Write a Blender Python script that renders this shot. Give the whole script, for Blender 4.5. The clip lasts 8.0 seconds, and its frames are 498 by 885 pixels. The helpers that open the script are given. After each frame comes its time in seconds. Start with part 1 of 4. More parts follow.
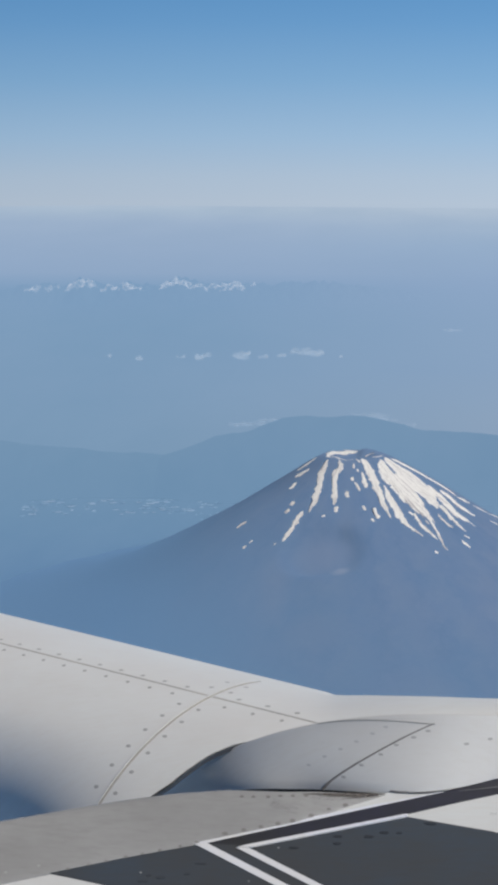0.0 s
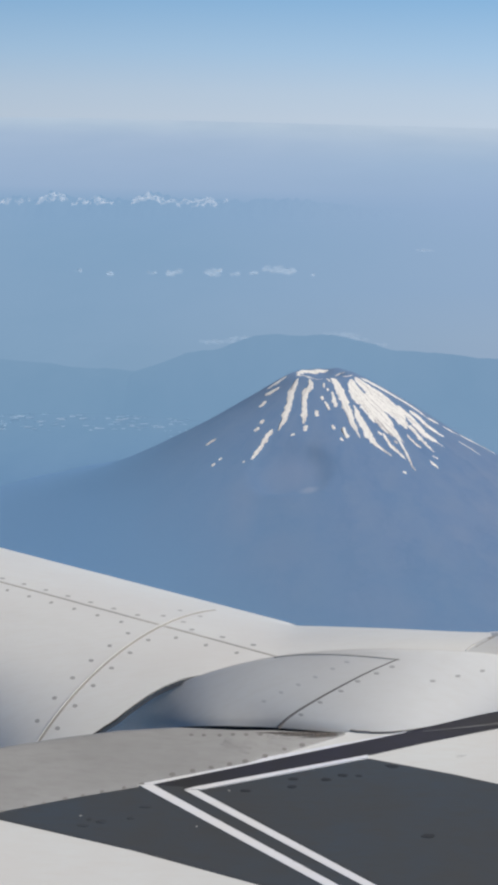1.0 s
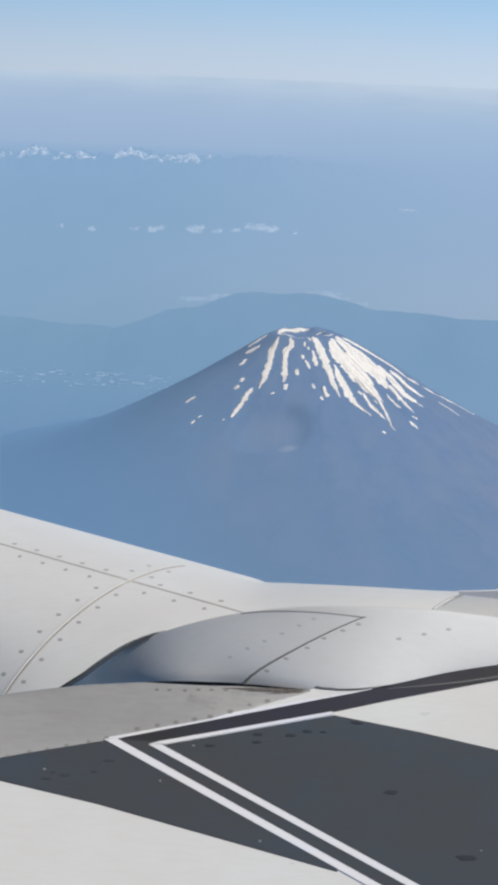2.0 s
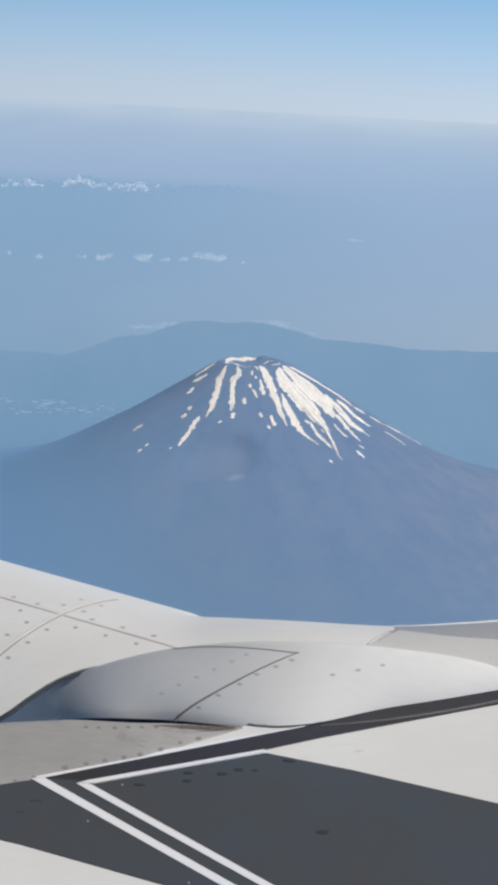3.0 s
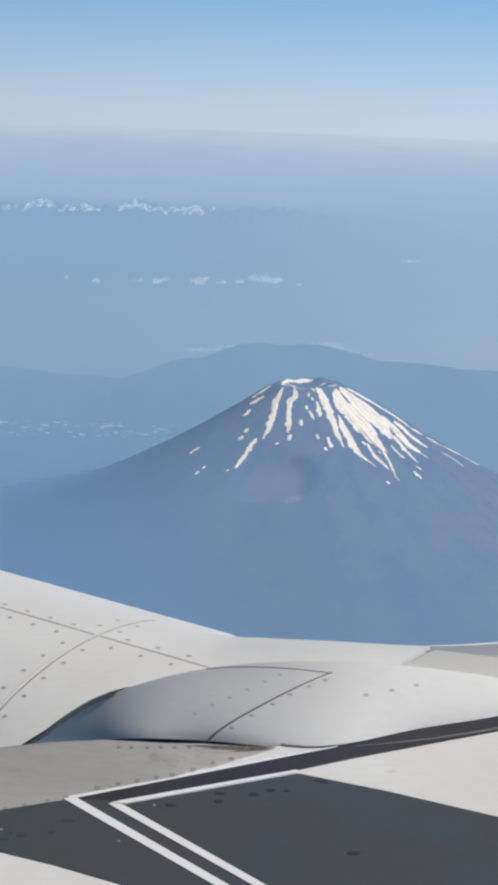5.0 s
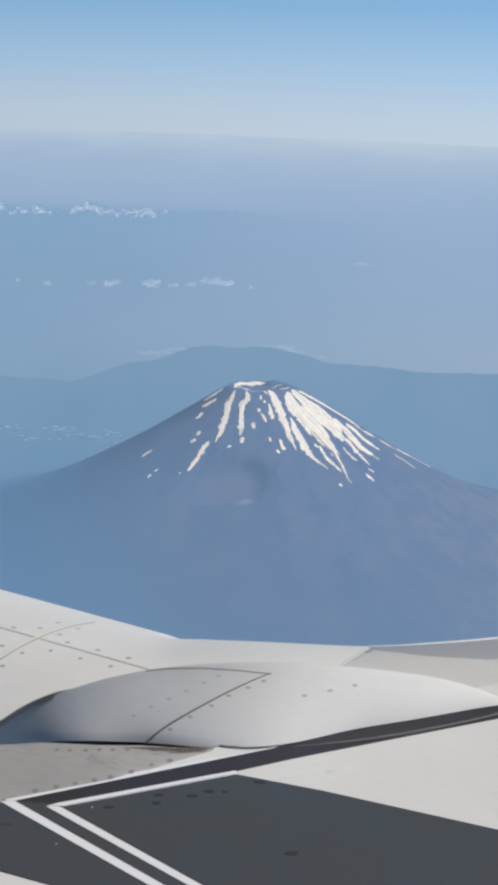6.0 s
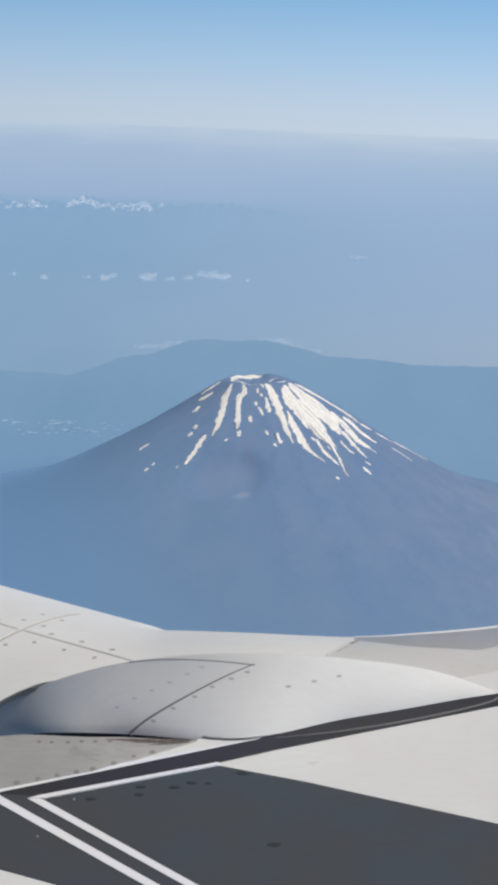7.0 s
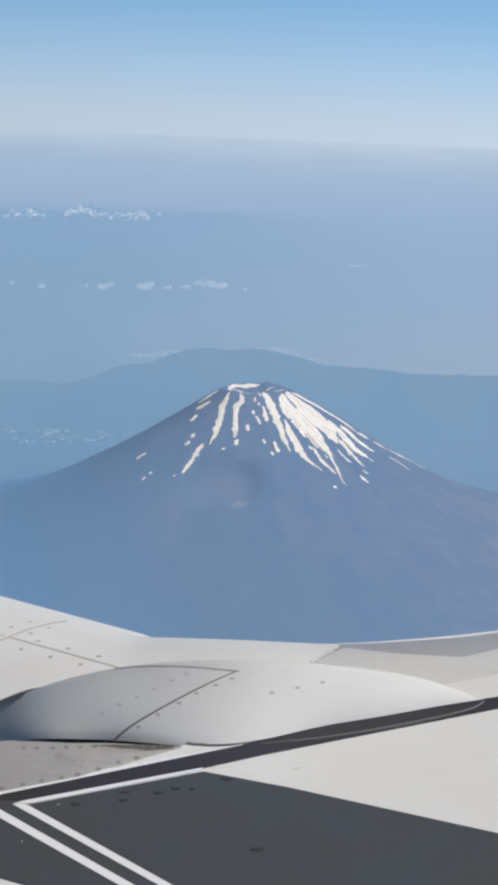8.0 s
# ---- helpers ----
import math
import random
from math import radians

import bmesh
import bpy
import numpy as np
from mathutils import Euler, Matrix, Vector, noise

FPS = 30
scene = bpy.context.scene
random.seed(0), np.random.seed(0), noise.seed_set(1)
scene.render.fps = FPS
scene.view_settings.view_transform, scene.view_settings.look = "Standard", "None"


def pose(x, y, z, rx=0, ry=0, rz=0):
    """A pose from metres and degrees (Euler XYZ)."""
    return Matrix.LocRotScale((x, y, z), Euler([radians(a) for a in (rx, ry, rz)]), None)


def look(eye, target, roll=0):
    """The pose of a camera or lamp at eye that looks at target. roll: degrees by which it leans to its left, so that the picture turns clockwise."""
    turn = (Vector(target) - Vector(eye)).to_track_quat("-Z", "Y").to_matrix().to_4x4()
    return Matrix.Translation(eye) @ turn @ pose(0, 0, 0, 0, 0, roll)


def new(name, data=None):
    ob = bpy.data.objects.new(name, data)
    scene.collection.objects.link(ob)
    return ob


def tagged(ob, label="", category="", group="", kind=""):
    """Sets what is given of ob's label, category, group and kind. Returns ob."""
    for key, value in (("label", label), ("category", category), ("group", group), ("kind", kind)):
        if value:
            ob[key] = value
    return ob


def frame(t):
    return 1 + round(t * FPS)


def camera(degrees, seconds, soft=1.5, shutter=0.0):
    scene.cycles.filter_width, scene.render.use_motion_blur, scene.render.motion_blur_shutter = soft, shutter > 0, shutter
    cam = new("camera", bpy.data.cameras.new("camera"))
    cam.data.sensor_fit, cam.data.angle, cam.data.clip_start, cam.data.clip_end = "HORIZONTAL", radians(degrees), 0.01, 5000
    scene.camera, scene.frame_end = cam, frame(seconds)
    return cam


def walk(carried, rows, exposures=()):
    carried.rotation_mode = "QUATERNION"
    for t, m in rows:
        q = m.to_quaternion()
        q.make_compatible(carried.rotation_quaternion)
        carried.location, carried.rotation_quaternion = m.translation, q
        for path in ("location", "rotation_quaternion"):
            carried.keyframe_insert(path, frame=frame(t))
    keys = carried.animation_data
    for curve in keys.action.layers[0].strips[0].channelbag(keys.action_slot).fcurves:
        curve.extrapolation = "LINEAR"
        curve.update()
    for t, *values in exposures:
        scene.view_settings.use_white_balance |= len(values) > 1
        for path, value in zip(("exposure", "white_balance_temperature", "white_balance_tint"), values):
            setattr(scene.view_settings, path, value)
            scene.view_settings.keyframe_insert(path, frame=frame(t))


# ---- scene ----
import functools

cam = camera(18, 8.0, soft=4.0)
walk(cam, [
    (0, look((-0.171, -0.649, 0.180), (-0.8138, 9.0273, -2.2616), -1.06)),
    (0.5, look((-0.142, -0.638, 0.172), (-0.7140, 8.9940, -2.4528), -1.04)),
    (1, look((-0.141, -0.108, 0.022), (-0.5896, 9.4381, -2.9241), 0.06)),
    (1.2, look((-0.140, -0.066, 0.005), (-0.6075, 9.4424, -3.0571), 0.20)),
    (2.3, look((-0.083, -0.092, 0.008), (-0.3272, 9.3787, -3.1942), 1.41)),
    (2.5, look((-0.080, -0.084, 0.008), (-0.2647, 9.4000, -3.1576), 1.50)),
    (3, look((-0.034, 0.005, -0.001), (-0.0178, 9.5388, -3.0190), 1.91)),
    (3.5, look((-0.000, -0.001, -0.000), (-0.0000, 9.5497, -2.9639), 1.75)),
    (4, look((0.033, -0.005, -0.003), (0.0415, 9.5320, -3.0117), 1.69)),
    (4.5, look((0.056, -0.009, 0.000), (-0.2040, 9.5397, -2.9598), 1.16)),
    (4.7, look((0.064, 0.003, -0.006), (-0.3210, 9.5604, -2.9229), 0.86)),
    (6, look((0.143, -0.006, -0.009), (0.0940, 9.5729, -2.8796), 1.25)),
    (6.5, look((0.174, -0.013, -0.009), (0.1685, 9.5514, -2.9297), 1.30)),
    (7, look((0.206, 0.031, -0.036), (0.1765, 9.5981, -2.9463), 1.12)),
    (7.5, look((0.237, -0.048, -0.006), (0.2136, 9.5253, -2.8977), 1.26)),
    (8, look((0.265, -0.026, -0.020), (0.2508, 9.5577, -2.8765), 1.15)),
], exposures=[(0.0, -0.19, 6350, 10), (0.5, -0.13, 6350, 10), (1.0, -0.04, 6450, 10), (2.5, 0.06, 6400, 10), (3.0, 0.03, 6500, 10), (3.5, 0.01, 6500, 10), (4.5, 0.07, 6500, 10), (6.0, -0.02, 6500, 10), (7.0, 0.03, 6500, 10), (8.0, 0.03, 6500, 10)])

# ---------------------------------------------------------------- light
SUN_DIR = Vector((0.705, -0.13, 0.70)).normalized()
world = bpy.data.worlds.new("sky")
scene.world = world
world.use_nodes = True
wn, wl = world.node_tree.nodes, world.node_tree.links
wn.clear()
w_out = wn.new("ShaderNodeOutputWorld")
w_bg = wn.new("ShaderNodeBackground")
w_sky = wn.new("ShaderNodeTexSky")
w_sky.sky_type = "NISHITA"
w_sky.sun_disc = False
w_sky.sun_elevation = math.asin(SUN_DIR.z)
w_sky.sun_rotation = math.atan2(SUN_DIR.x, SUN_DIR.y)
w_sky.altitude = 8000
w_co = wn.new("ShaderNodeTexCoord")
w_sep = wn.new("ShaderNodeSeparateXYZ")
w_map = wn.new("ShaderNodeMapRange")
w_ramp = wn.new("ShaderNodeValToRGB")
w_mix = wn.new("ShaderNodeMix")
w_mix.data_type = "RGBA"
w_gain = wn.new("ShaderNodeMix")
w_gain.data_type = "RGBA"
w_gain.blend_type = "MULTIPLY"
w_gain.inputs["Factor"].default_value = 1.0
w_gain.inputs[7].default_value = (0.100, 0.092, 0.080, 1)
wl.new(w_co.outputs["Generated"], w_sep.inputs[0])
# gradient tilted slightly to fit the horizon's slope in the camera's view
w_lean = wn.new("ShaderNodeMath")
w_lean.operation = "MULTIPLY_ADD"
w_lean.inputs[1].default_value = 0.019
wl.new(w_sep.outputs["X"], w_lean.inputs[0])
wl.new(w_sep.outputs["Z"], w_lean.inputs[2])
wl.new(w_lean.outputs[0], w_map.inputs["Value"])
w_map.inputs["From Min"].default_value = -0.62
w_map.inputs["From Max"].default_value = 0.28
wl.new(w_map.outputs[0], w_ramp.inputs[0])


def lin(r, g, b):
    return tuple((c / 12.92 if c <= 0.04045 else ((c + 0.055) / 1.055) ** 2.4) for c in (r / 255, g / 255, b / 255)) + (1,)


def stops(ramp, rows):
    els = ramp.color_ramp.elements
    while len(els) > 1:
        els.remove(els[-1])
    for n, (p, c) in enumerate(rows):
        e = els[0] if n == 0 else els.new(p)
        e.position, e.color = p, c


# haze at the rim of the earth, paling upwards into blue
stops(w_ramp, [((math.sin(radians(e)) + 0.62) / 0.9, lin(*c)) for e, c in (
    (-35, (84, 116, 156)), (-16, (104, 136, 174)), (-8.5, (140, 167, 199)), (-6.8, (176, 194, 216)), (-5.55, (189, 204, 220)), (-4.6, (183, 202, 221)), (-3.2, (164, 195, 223)),
    (-1.2, (136, 179, 217)), (0.8, (112, 163, 210)), (3.0, (92, 148, 200)), (12.0, (60, 115, 180)))])
w_up = wn.new("ShaderNodeMapRange")
w_up.inputs["From Min"].default_value = 0.05
w_up.inputs["From Max"].default_value = 0.45
wl.new(w_sep.outputs["Z"], w_up.inputs["Value"])
wl.new(w_sky.outputs[0], w_gain.inputs[6])
wl.new(w_up.outputs[0], w_mix.inputs["Factor"])
w_side = wn.new("ShaderNodeMapRange")
w_side.inputs["From Min"].default_value, w_side.inputs["From Max"].default_value = -0.5, 0.5
w_side.inputs["To Min"].default_value, w_side.inputs["To Max"].default_value = 0.85, 1.18
wl.new(w_sep.outputs["X"], w_side.inputs["Value"])
w_tilt = wn.new("ShaderNodeVectorMath")
w_tilt.operation = "SCALE"
wl.new(w_ramp.outputs[0], w_tilt.inputs[0])
wl.new(w_side.outputs[0], w_tilt.inputs["Scale"])
wl.new(w_tilt.outputs[0], w_mix.inputs[6])
wl.new(w_gain.outputs[2], w_mix.inputs[7])
wl.new(w_mix.outputs[2], w_bg.inputs["Color"])
w_bg.inputs["Strength"].default_value = 1.0
wl.new(w_bg.outputs[0], w_out.inputs[0])

sun_data = bpy.data.lights.new("sun", "SUN")
sun_data.energy, sun_data.angle, sun_data.color = 3.60, radians(0.5), (1.0, 0.94, 0.85)
sun = new("sun", sun_data)
sun.matrix_world = look((0, 0, 50), Vector((0, 0, 50)) - SUN_DIR)


# ---------------------------------------------------------------- materials
def material(name, rough=0.5, metal=0.0, spec=0.5):
    m = bpy.data.materials.new(name)
    m.use_nodes = True
    b = m.node_tree.nodes["Principled BSDF"]
    b.inputs["Roughness"].default_value = rough
    b.inputs["Metallic"].default_value = metal
    b.inputs["Specular IOR Level"].default_value = spec
    return m, m.node_tree.nodes, m.node_tree.links, b


def noise_tex(n, l, scale, detail=4.0, rough=0.55, stretch=None):
    co = n.new("ShaderNodeTexCoord")
    tex = n.new("ShaderNodeTexNoise")
    tex.inputs["Scale"].default_value = scale
    tex.inputs["Detail"].default_value = detail
    tex.inputs["Roughness"].default_value = rough
    if stretch:
        mp = n.new("ShaderNodeMapping")
        mp.inputs["Scale"].default_value = stretch[:3]
        if len(stretch) > 3:
            mp.inputs["Rotation"].default_value = (0, 0, stretch[3])
        l.new(co.outputs["Object"], mp.inputs[0])
        l.new(mp.outputs[0], tex.inputs["Vector"])
    else:
        l.new(co.outputs["Object"], tex.inputs["Vector"])
    return tex


def blend(n, l, fac, a, b, mode="MIX"):
    mx = n.new("ShaderNodeMix")
    mx.data_type, mx.blend_type = "RGBA", mode
    for sock, v in ((mx.inputs["Factor"], fac), (mx.inputs[6], a), (mx.inputs[7], b)):
        if hasattr(v, "default_value"):
            l.new(v, sock)
        elif hasattr(v, "outputs"):
            l.new(v.outputs[0], sock)
        else:
            sock.default_value = v
    return mx.outputs[2]


def ramp_of(n, l, src, rows):
    r = n.new("ShaderNodeValToRGB")
    stops(r, rows)
    l.new(src, r.inputs[0])
    return r


def bump(n, l, b, src, strength, dist):
    bp = n.new("ShaderNodeBump")
    bp.inputs["Strength"].default_value = strength
    bp.inputs["Distance"].default_value = dist
    l.new(src, bp.inputs["Height"])
    l.new(bp.outputs[0], b.inputs["Normal"])


def grey(v, tint=(1, 1, 1)):
    return (v * tint[0], v * tint[1], v * tint[2], 1)


def paint(name, base, rough, dirt=0.12, tint=(1, 0.985, 0.955), streak=(1, 1, 1)):
    """Aircraft paint: faint blotches, fine streaks along the airflow and orange peel."""
    m, n, l, b = material(name, rough)
    big = noise_tex(n, l, 1.3, 5, 0.6, streak)
    fine = noise_tex(n, l, 9.0, 6, 0.65, (1.0, 5.0, 2.0, 0.58))
    c1 = blend(n, l, ramp_of(n, l, big.outputs[0], [(0.35, grey(0)), (0.7, grey(1))]).outputs[0],
               grey(base, tint), grey(base * (1 - dirt), (1, 0.98, 0.95)))
    c2 = blend(n, l, ramp_of(n, l, fine.outputs[0], [(0.45, grey(0)), (0.8, grey(0.6))]).outputs[0],
               c1, grey(base * (1 - 1.4 * dirt), (1, 0.97, 0.92)))
    l.new(c2, b.inputs["Base Color"])
    peel = noise_tex(n, l, 6.0, 2, 0.5)
    bump(n, l, b, peel.outputs[0], 0.05, 0.02)
    return m


WHITE = paint("white_paint", 0.76, 0.55, 0.07, (0.965, 0.985, 0.975))
# cowling white lightened and fairing white darkened to even out the sun's light
WHITE_LIGHTENED = paint("white_paint_lightened", 0.80, 0.5, 0.06, (0.985, 0.99, 0.97))
WHITE_DARKENED = paint("white_paint_darkened", 0.70, 0.55, 0.07, (0.99, 0.99, 0.97))
GREY = paint("grey_paint", 0.395, 0.5, 0.22, (1, 0.985, 0.96))
SLAT_GREY = paint("pale_grey_paint", 0.40, 0.5, 0.12, (0.88, 1.0, 1.20))
DARK = paint("walkway_coating", 0.077, 0.55, 0.12, (0.77, 1.0, 1.31))
BLACK = paint("black_seal", 0.044, 0.5, 0.10, (0.95, 0.96, 1.45))
SCUFF = paint("rubber_scuff", 0.040, 0.6, 0.1, (0.80, 1, 1.32))
FAINT_SCUFF = paint("faint_rubber_scuff", 0.064, 0.6, 0.1, (0.78, 1, 1.32))
LINE = paint("line_paint", 0.86, 0.5, 0.06, (0.955, 0.975, 1.07))
WORN = paint("worn_rubber", 0.15, 0.6, 0.3, (1.0, 0.98, 1.02))
SEAM_DARK = paint("brown_sealant", 0.23, 0.6, 0.3, (1.08, 0.98, 0.92))
SEAM = paint("joint_sealant", 0.56, 0.6, 0.2, (1, 0.95, 0.86))
SCREW = paint("fastener_metal", 0.48, 0.5, 0.25, (1, 0.99, 0.97))
PALE_SEAL = paint("pale_sealant", 0.72, 0.6, 0.15, (1, 0.98, 0.94))
SOIL = paint("soiled_sealant", 0.42, 0.7, 0.3, (1.05, 0.97, 0.86))
SMEAR = paint("thin_dirt", 0.19, 0.7, 0.3, (1.1, 0.98, 0.85))
sn, sl = SMEAR.node_tree.nodes, SMEAR.node_tree.links
sl.new(ramp_of(sn, sl, noise_tex(sn, sl, 9.0, 4, 0.6).outputs[0], [(0.30, grey(0.0)), (0.80, grey(0.13))]).outputs[0], sn["Principled BSDF"].inputs["Alpha"])
GRIME = paint("brown_grime", 0.15, 0.7, 0.3, (1.15, 0.97, 0.86))
sn, sl = GRIME.node_tree.nodes, GRIME.node_tree.links
sl.new(ramp_of(sn, sl, noise_tex(sn, sl, 14.0, 4, 0.6).outputs[0], [(0.25, grey(0.50)), (0.70, grey(0.95))]).outputs[0], sn["Principled BSDF"].inputs["Alpha"])
PALE_SCREW = paint("painted_fastener", 0.60, 0.5, 0.2, (0.98, 0.99, 1.0))
DARK_SCREW = paint("soiled_fastener", 0.26, 0.6, 0.3, (1.05, 0.98, 0.92))
PANEL_GREY = paint("panel_grey_paint", 0.61, 0.42, 0.08, (0.965, 0.995, 1.01))
# near-black that stands in for shade in gaps
GAP_SHADE = paint("gap_shade", 0.02, 0.7, 0.2)


# ---------------------------------------------------------------- mesh helpers
def mesh_ob(name, verts, faces, mat, parent=None, label="", smooth=True):
    me = bpy.data.meshes.new(name)
    me.from_pydata([tuple(v) for v in verts], [], faces)
    me.validate()
    if smooth:
        me.polygons.foreach_set("use_smooth", [True] * len(me.polygons))
    me.materials.append(mat)
    ob = new(name, me)
    if parent is not None:
        ob.parent = parent
    if label:
        tagged(ob, label)
    return ob


def grid_faces(nu, nv, wrap=False):
    f = []
    for i in range(nu - 1):
        for j in range(nv - 1 if not wrap else nv):
            k = (j + 1) % nv
            f.append((i * nv + j, i * nv + k, (i + 1) * nv + k, (i + 1) * nv + j))
    return f


def curve_at(ctrl, t):
    """Catmull-Rom through control points, t from 0 to 1."""
    c = np.asarray(ctrl, float)
    n = len(c) - 1
    x = min(max(t, 0.0), 1.0) * n
    i = min(int(x), n - 1)
    f = x - i
    p1, p2 = c[i], c[i + 1]
    p0 = c[i - 1] if i > 0 else 2 * p1 - p2
    p3 = c[i + 2] if i + 2 <= n else 2 * p2 - p1
    return 0.5 * (2 * p1 + (p2 - p0) * f + (2 * p0 - 5 * p1 + 4 * p2 - p3) * f * f + (3 * p1 - p0 - 3 * p2 + p3) * f ** 3)


def ribbon(name, surf, path, width, mat, parent, lift=0.003, label="", steps=60, taper=0.0, ease=0.0):
    """A narrow raised strip laid on a surface: surf(a, b) gives place and normal, path(t) gives (a, b)."""
    pts = [surf(*path(k / steps)) for k in range(steps + 1)]
    vs = []
    for k, (p, nrm) in enumerate(pts):
        q0, q1 = pts[max(k - 1, 0)][0], pts[min(k + 1, steps)][0]
        side = np.cross(q1 - q0, nrm)
        side /= np.linalg.norm(side) + 1e-9
        wd = 0.5 * width * (1 - taper * k / steps) * (min(1.0, 0.05 + k / steps / ease) if ease else 1.0)
        for off, up in ((-wd, -0.004), (-wd * 0.8, lift), (wd * 0.8, lift), (wd, -0.004)):
            vs.append(p + side * off + nrm * up)
    return mesh_ob(name, vs, grid_faces(steps + 1, 4), mat, parent, label)


def normal_of(fn, a, b, e=1e-3, flip=1.0):
    p = fn(a, b)
    n = np.cross(fn(a + e, b) - p, fn(a, b + e) - p)
    n = n / (np.linalg.norm(n) + 1e-12) * flip
    return p, n


screw_me = None


def screw_mesh():
    """A nearly flush fastener head with a shallow recess, 20 mm across."""
    global screw_me
    if screw_me is None:
        vs, fs = [], []
        for r, z in ((0.0105, -0.002), (0.0101, 0.0007), (0.0080, 0.0011), (0.0072, 0.0005)):
            for k in range(10):
                vs.append((r * math.cos(k * math.tau / 10), r * math.sin(k * math.tau / 10), z))
        fs = grid_faces(4, 10, True) + [tuple(range(30, 40))]
        screw_me = bpy.data.meshes.new("fastener")
        screw_me.from_pydata(vs, [], fs)
        screw_me.materials.append(SCREW)
    return screw_me


@functools.lru_cache(None)
def painted_screw_mesh(mat):
    me = screw_mesh().copy()
    me.materials[0] = mat
    return me


def screw(parent, place, nrm, size=0.8, mat=None, flat=0.75):
    me = screw_mesh()
    if mat is not None:
        me = painted_screw_mesh(mat)
    ob = new("fastener", me)
    q = Vector(nrm).to_track_quat("Z", "Y")
    ob.matrix_world = Matrix.LocRotScale(Vector(place), q, (size, size * flat, 0.7))
    ob.parent = parent
    return ob


# ---------------------------------------------------------------- wing
airliner = tagged(new("airliner_wing"), "white airliner wing with engine cowling and dark walkway panels", "aircraft wing")
airliner.location = (0, 0, 0)


def wing_z(x, y):
    return -3.270 + 0.2 * (y - 5.958)


def wing_pt(x, y, up=0.0):
    return np.array([x, y, wing_z(x, y) + up])


def plate(name, outline, mat, parent, up, thick=None, label="", bevel=0.004):
    """A flat layer on the wing skin with a chamfered rim."""
    pts = [np.array(p, float) for p in outline]
    mid = sum(pts) / len(pts)
    n = len(pts)
    thick = up + 0.001 if thick is None else thick
    vs = [wing_pt(*p, up - thick) for p in pts]
    vs += [wing_pt(*(p + (mid - p) / np.linalg.norm(mid - p) * bevel), up) for p in pts]
    fs = [(k, (k + 1) % n, n + (k + 1) % n, n + k) for k in range(n)] + [tuple(range(n, 2 * n))]
    return mesh_ob(name, vs, fs, mat, parent, label, smooth=False)


def lead(x):
    """The line in which the slat meets the wing skin."""
    return 5.763 + 0.333 * (x + 0.874)


def slat_off(x):
    return 0.17 * max(0.0, x + 0.43)


# wing skin: gently cambered sheet with thickness
def build_skin():
    nx, ny = 60, 60
    top, low = [], []
    for i in range(nx):
        x = -2.6 + 5.6 * i / (nx - 1)
        for j in range(ny):
            y0 = -0.6
            y = y0 + (lead(x) + 0.02 + slat_off(min(x, 0.25)) * 1.2 - 0.04 * math.exp(-((x + 0.09) / 0.09) ** 2) - y0) * j / (ny - 1)
            top.append(wing_pt(x, y))
            low.append(wing_pt(x, y, -0.25))
    n = len(top)
    f = grid_faces(nx, ny)
    fs = f + [tuple(n + k for k in reversed(q)) for q in f]
    rim = [i * ny for i in range(nx)] + [(nx - 1) * ny + j for j in range(1, ny)] + \
          [i * ny + ny - 1 for i in range(nx - 2, -1, -1)] + [j for j in range(ny - 2, 0, -1)]
    for k in range(len(rim)):
        a, b = rim[k], rim[(k + 1) % len(rim)]
        fs.append((a, b, n + b, n + a))
    return mesh_ob("wing_skin", top + low, fs, WHITE, airliner, "white painted upper wing skin", smooth=False)


skin = build_skin()

# walkway: dark panels, seal stripe and white border lines
panel_l = plate("walkway_panel", [(-0.855, 5.762), (-1.53, 5.562), (-1.425, 5.536), (-0.86, 5.382), (0.10, 5.067), (0.105, 5.085)], DARK, airliner, 0.004,
                label="dark grey walkway coating")
panel_r = plate("walkway_panel", [(-0.63, 5.738), (0.087, 5.967), (0.45, 5.878), (1.30, 5.630), (2.74, 5.19), (2.80, 3.3)], DARK, airliner, 0.004,
                label="dark grey walkway coating")


def diag(x0, y0, y):
    return (x0 + (y0 - y) / 0.697, y)


plate("border_line", [(-0.882, 5.763), diag(-0.872, 5.758, 3.3), diag(-0.833, 5.762, 3.3), (-0.824, 5.768)], LINE, airliner, 0.006, label="white walkway border line")
plate("border_line", [(-0.690, 5.740), diag(-0.689, 5.739, 3.3), diag(-0.644, 5.739, 3.3), (-0.634, 5.741)], LINE, airliner, 0.006, label="white walkway border line")
plate("border_line", [(-0.684, 5.739), (-0.620, 5.742), (0.089, 5.971), (0.089, 5.986), (-0.648, 5.756)], LINE, airliner, 0.007, label="white walkway border line")
plate("walkway_stripe", [(-0.826, 5.766), diag(-0.824, 5.762, 3.3), diag(-0.689, 5.739, 3.3), (-0.650, 5.763)], DARK, airliner, 0.0045, label="dark stripe between white lines")
seal = plate("seal_strip", [(-0.826, 5.764), (-0.656, 5.755), (0.085, 5.986), (0.333, 6.078), (0.70, 6.200), (1.40, 6.432), (2.40, 6.76),
                            (2.40, 6.83), (1.406, 6.515), (1.06, 6.43), (0.673, 6.33), (0.240, 6.136)], BLACK, airliner, 0.005,
             label="black rubber seal along the slat")
SEAL_WEAR = [(0.332, 6.150), (0.483, 6.178), (0.657, 6.215), (0.885, 6.279), (1.108, 6.355), (1.271, 6.422), (1.330, 6.465), (1.345, 6.495)]


def on_wing(a, b):
    return wing_pt(a, b, 0.005), np.array([0, -0.196, 0.981])


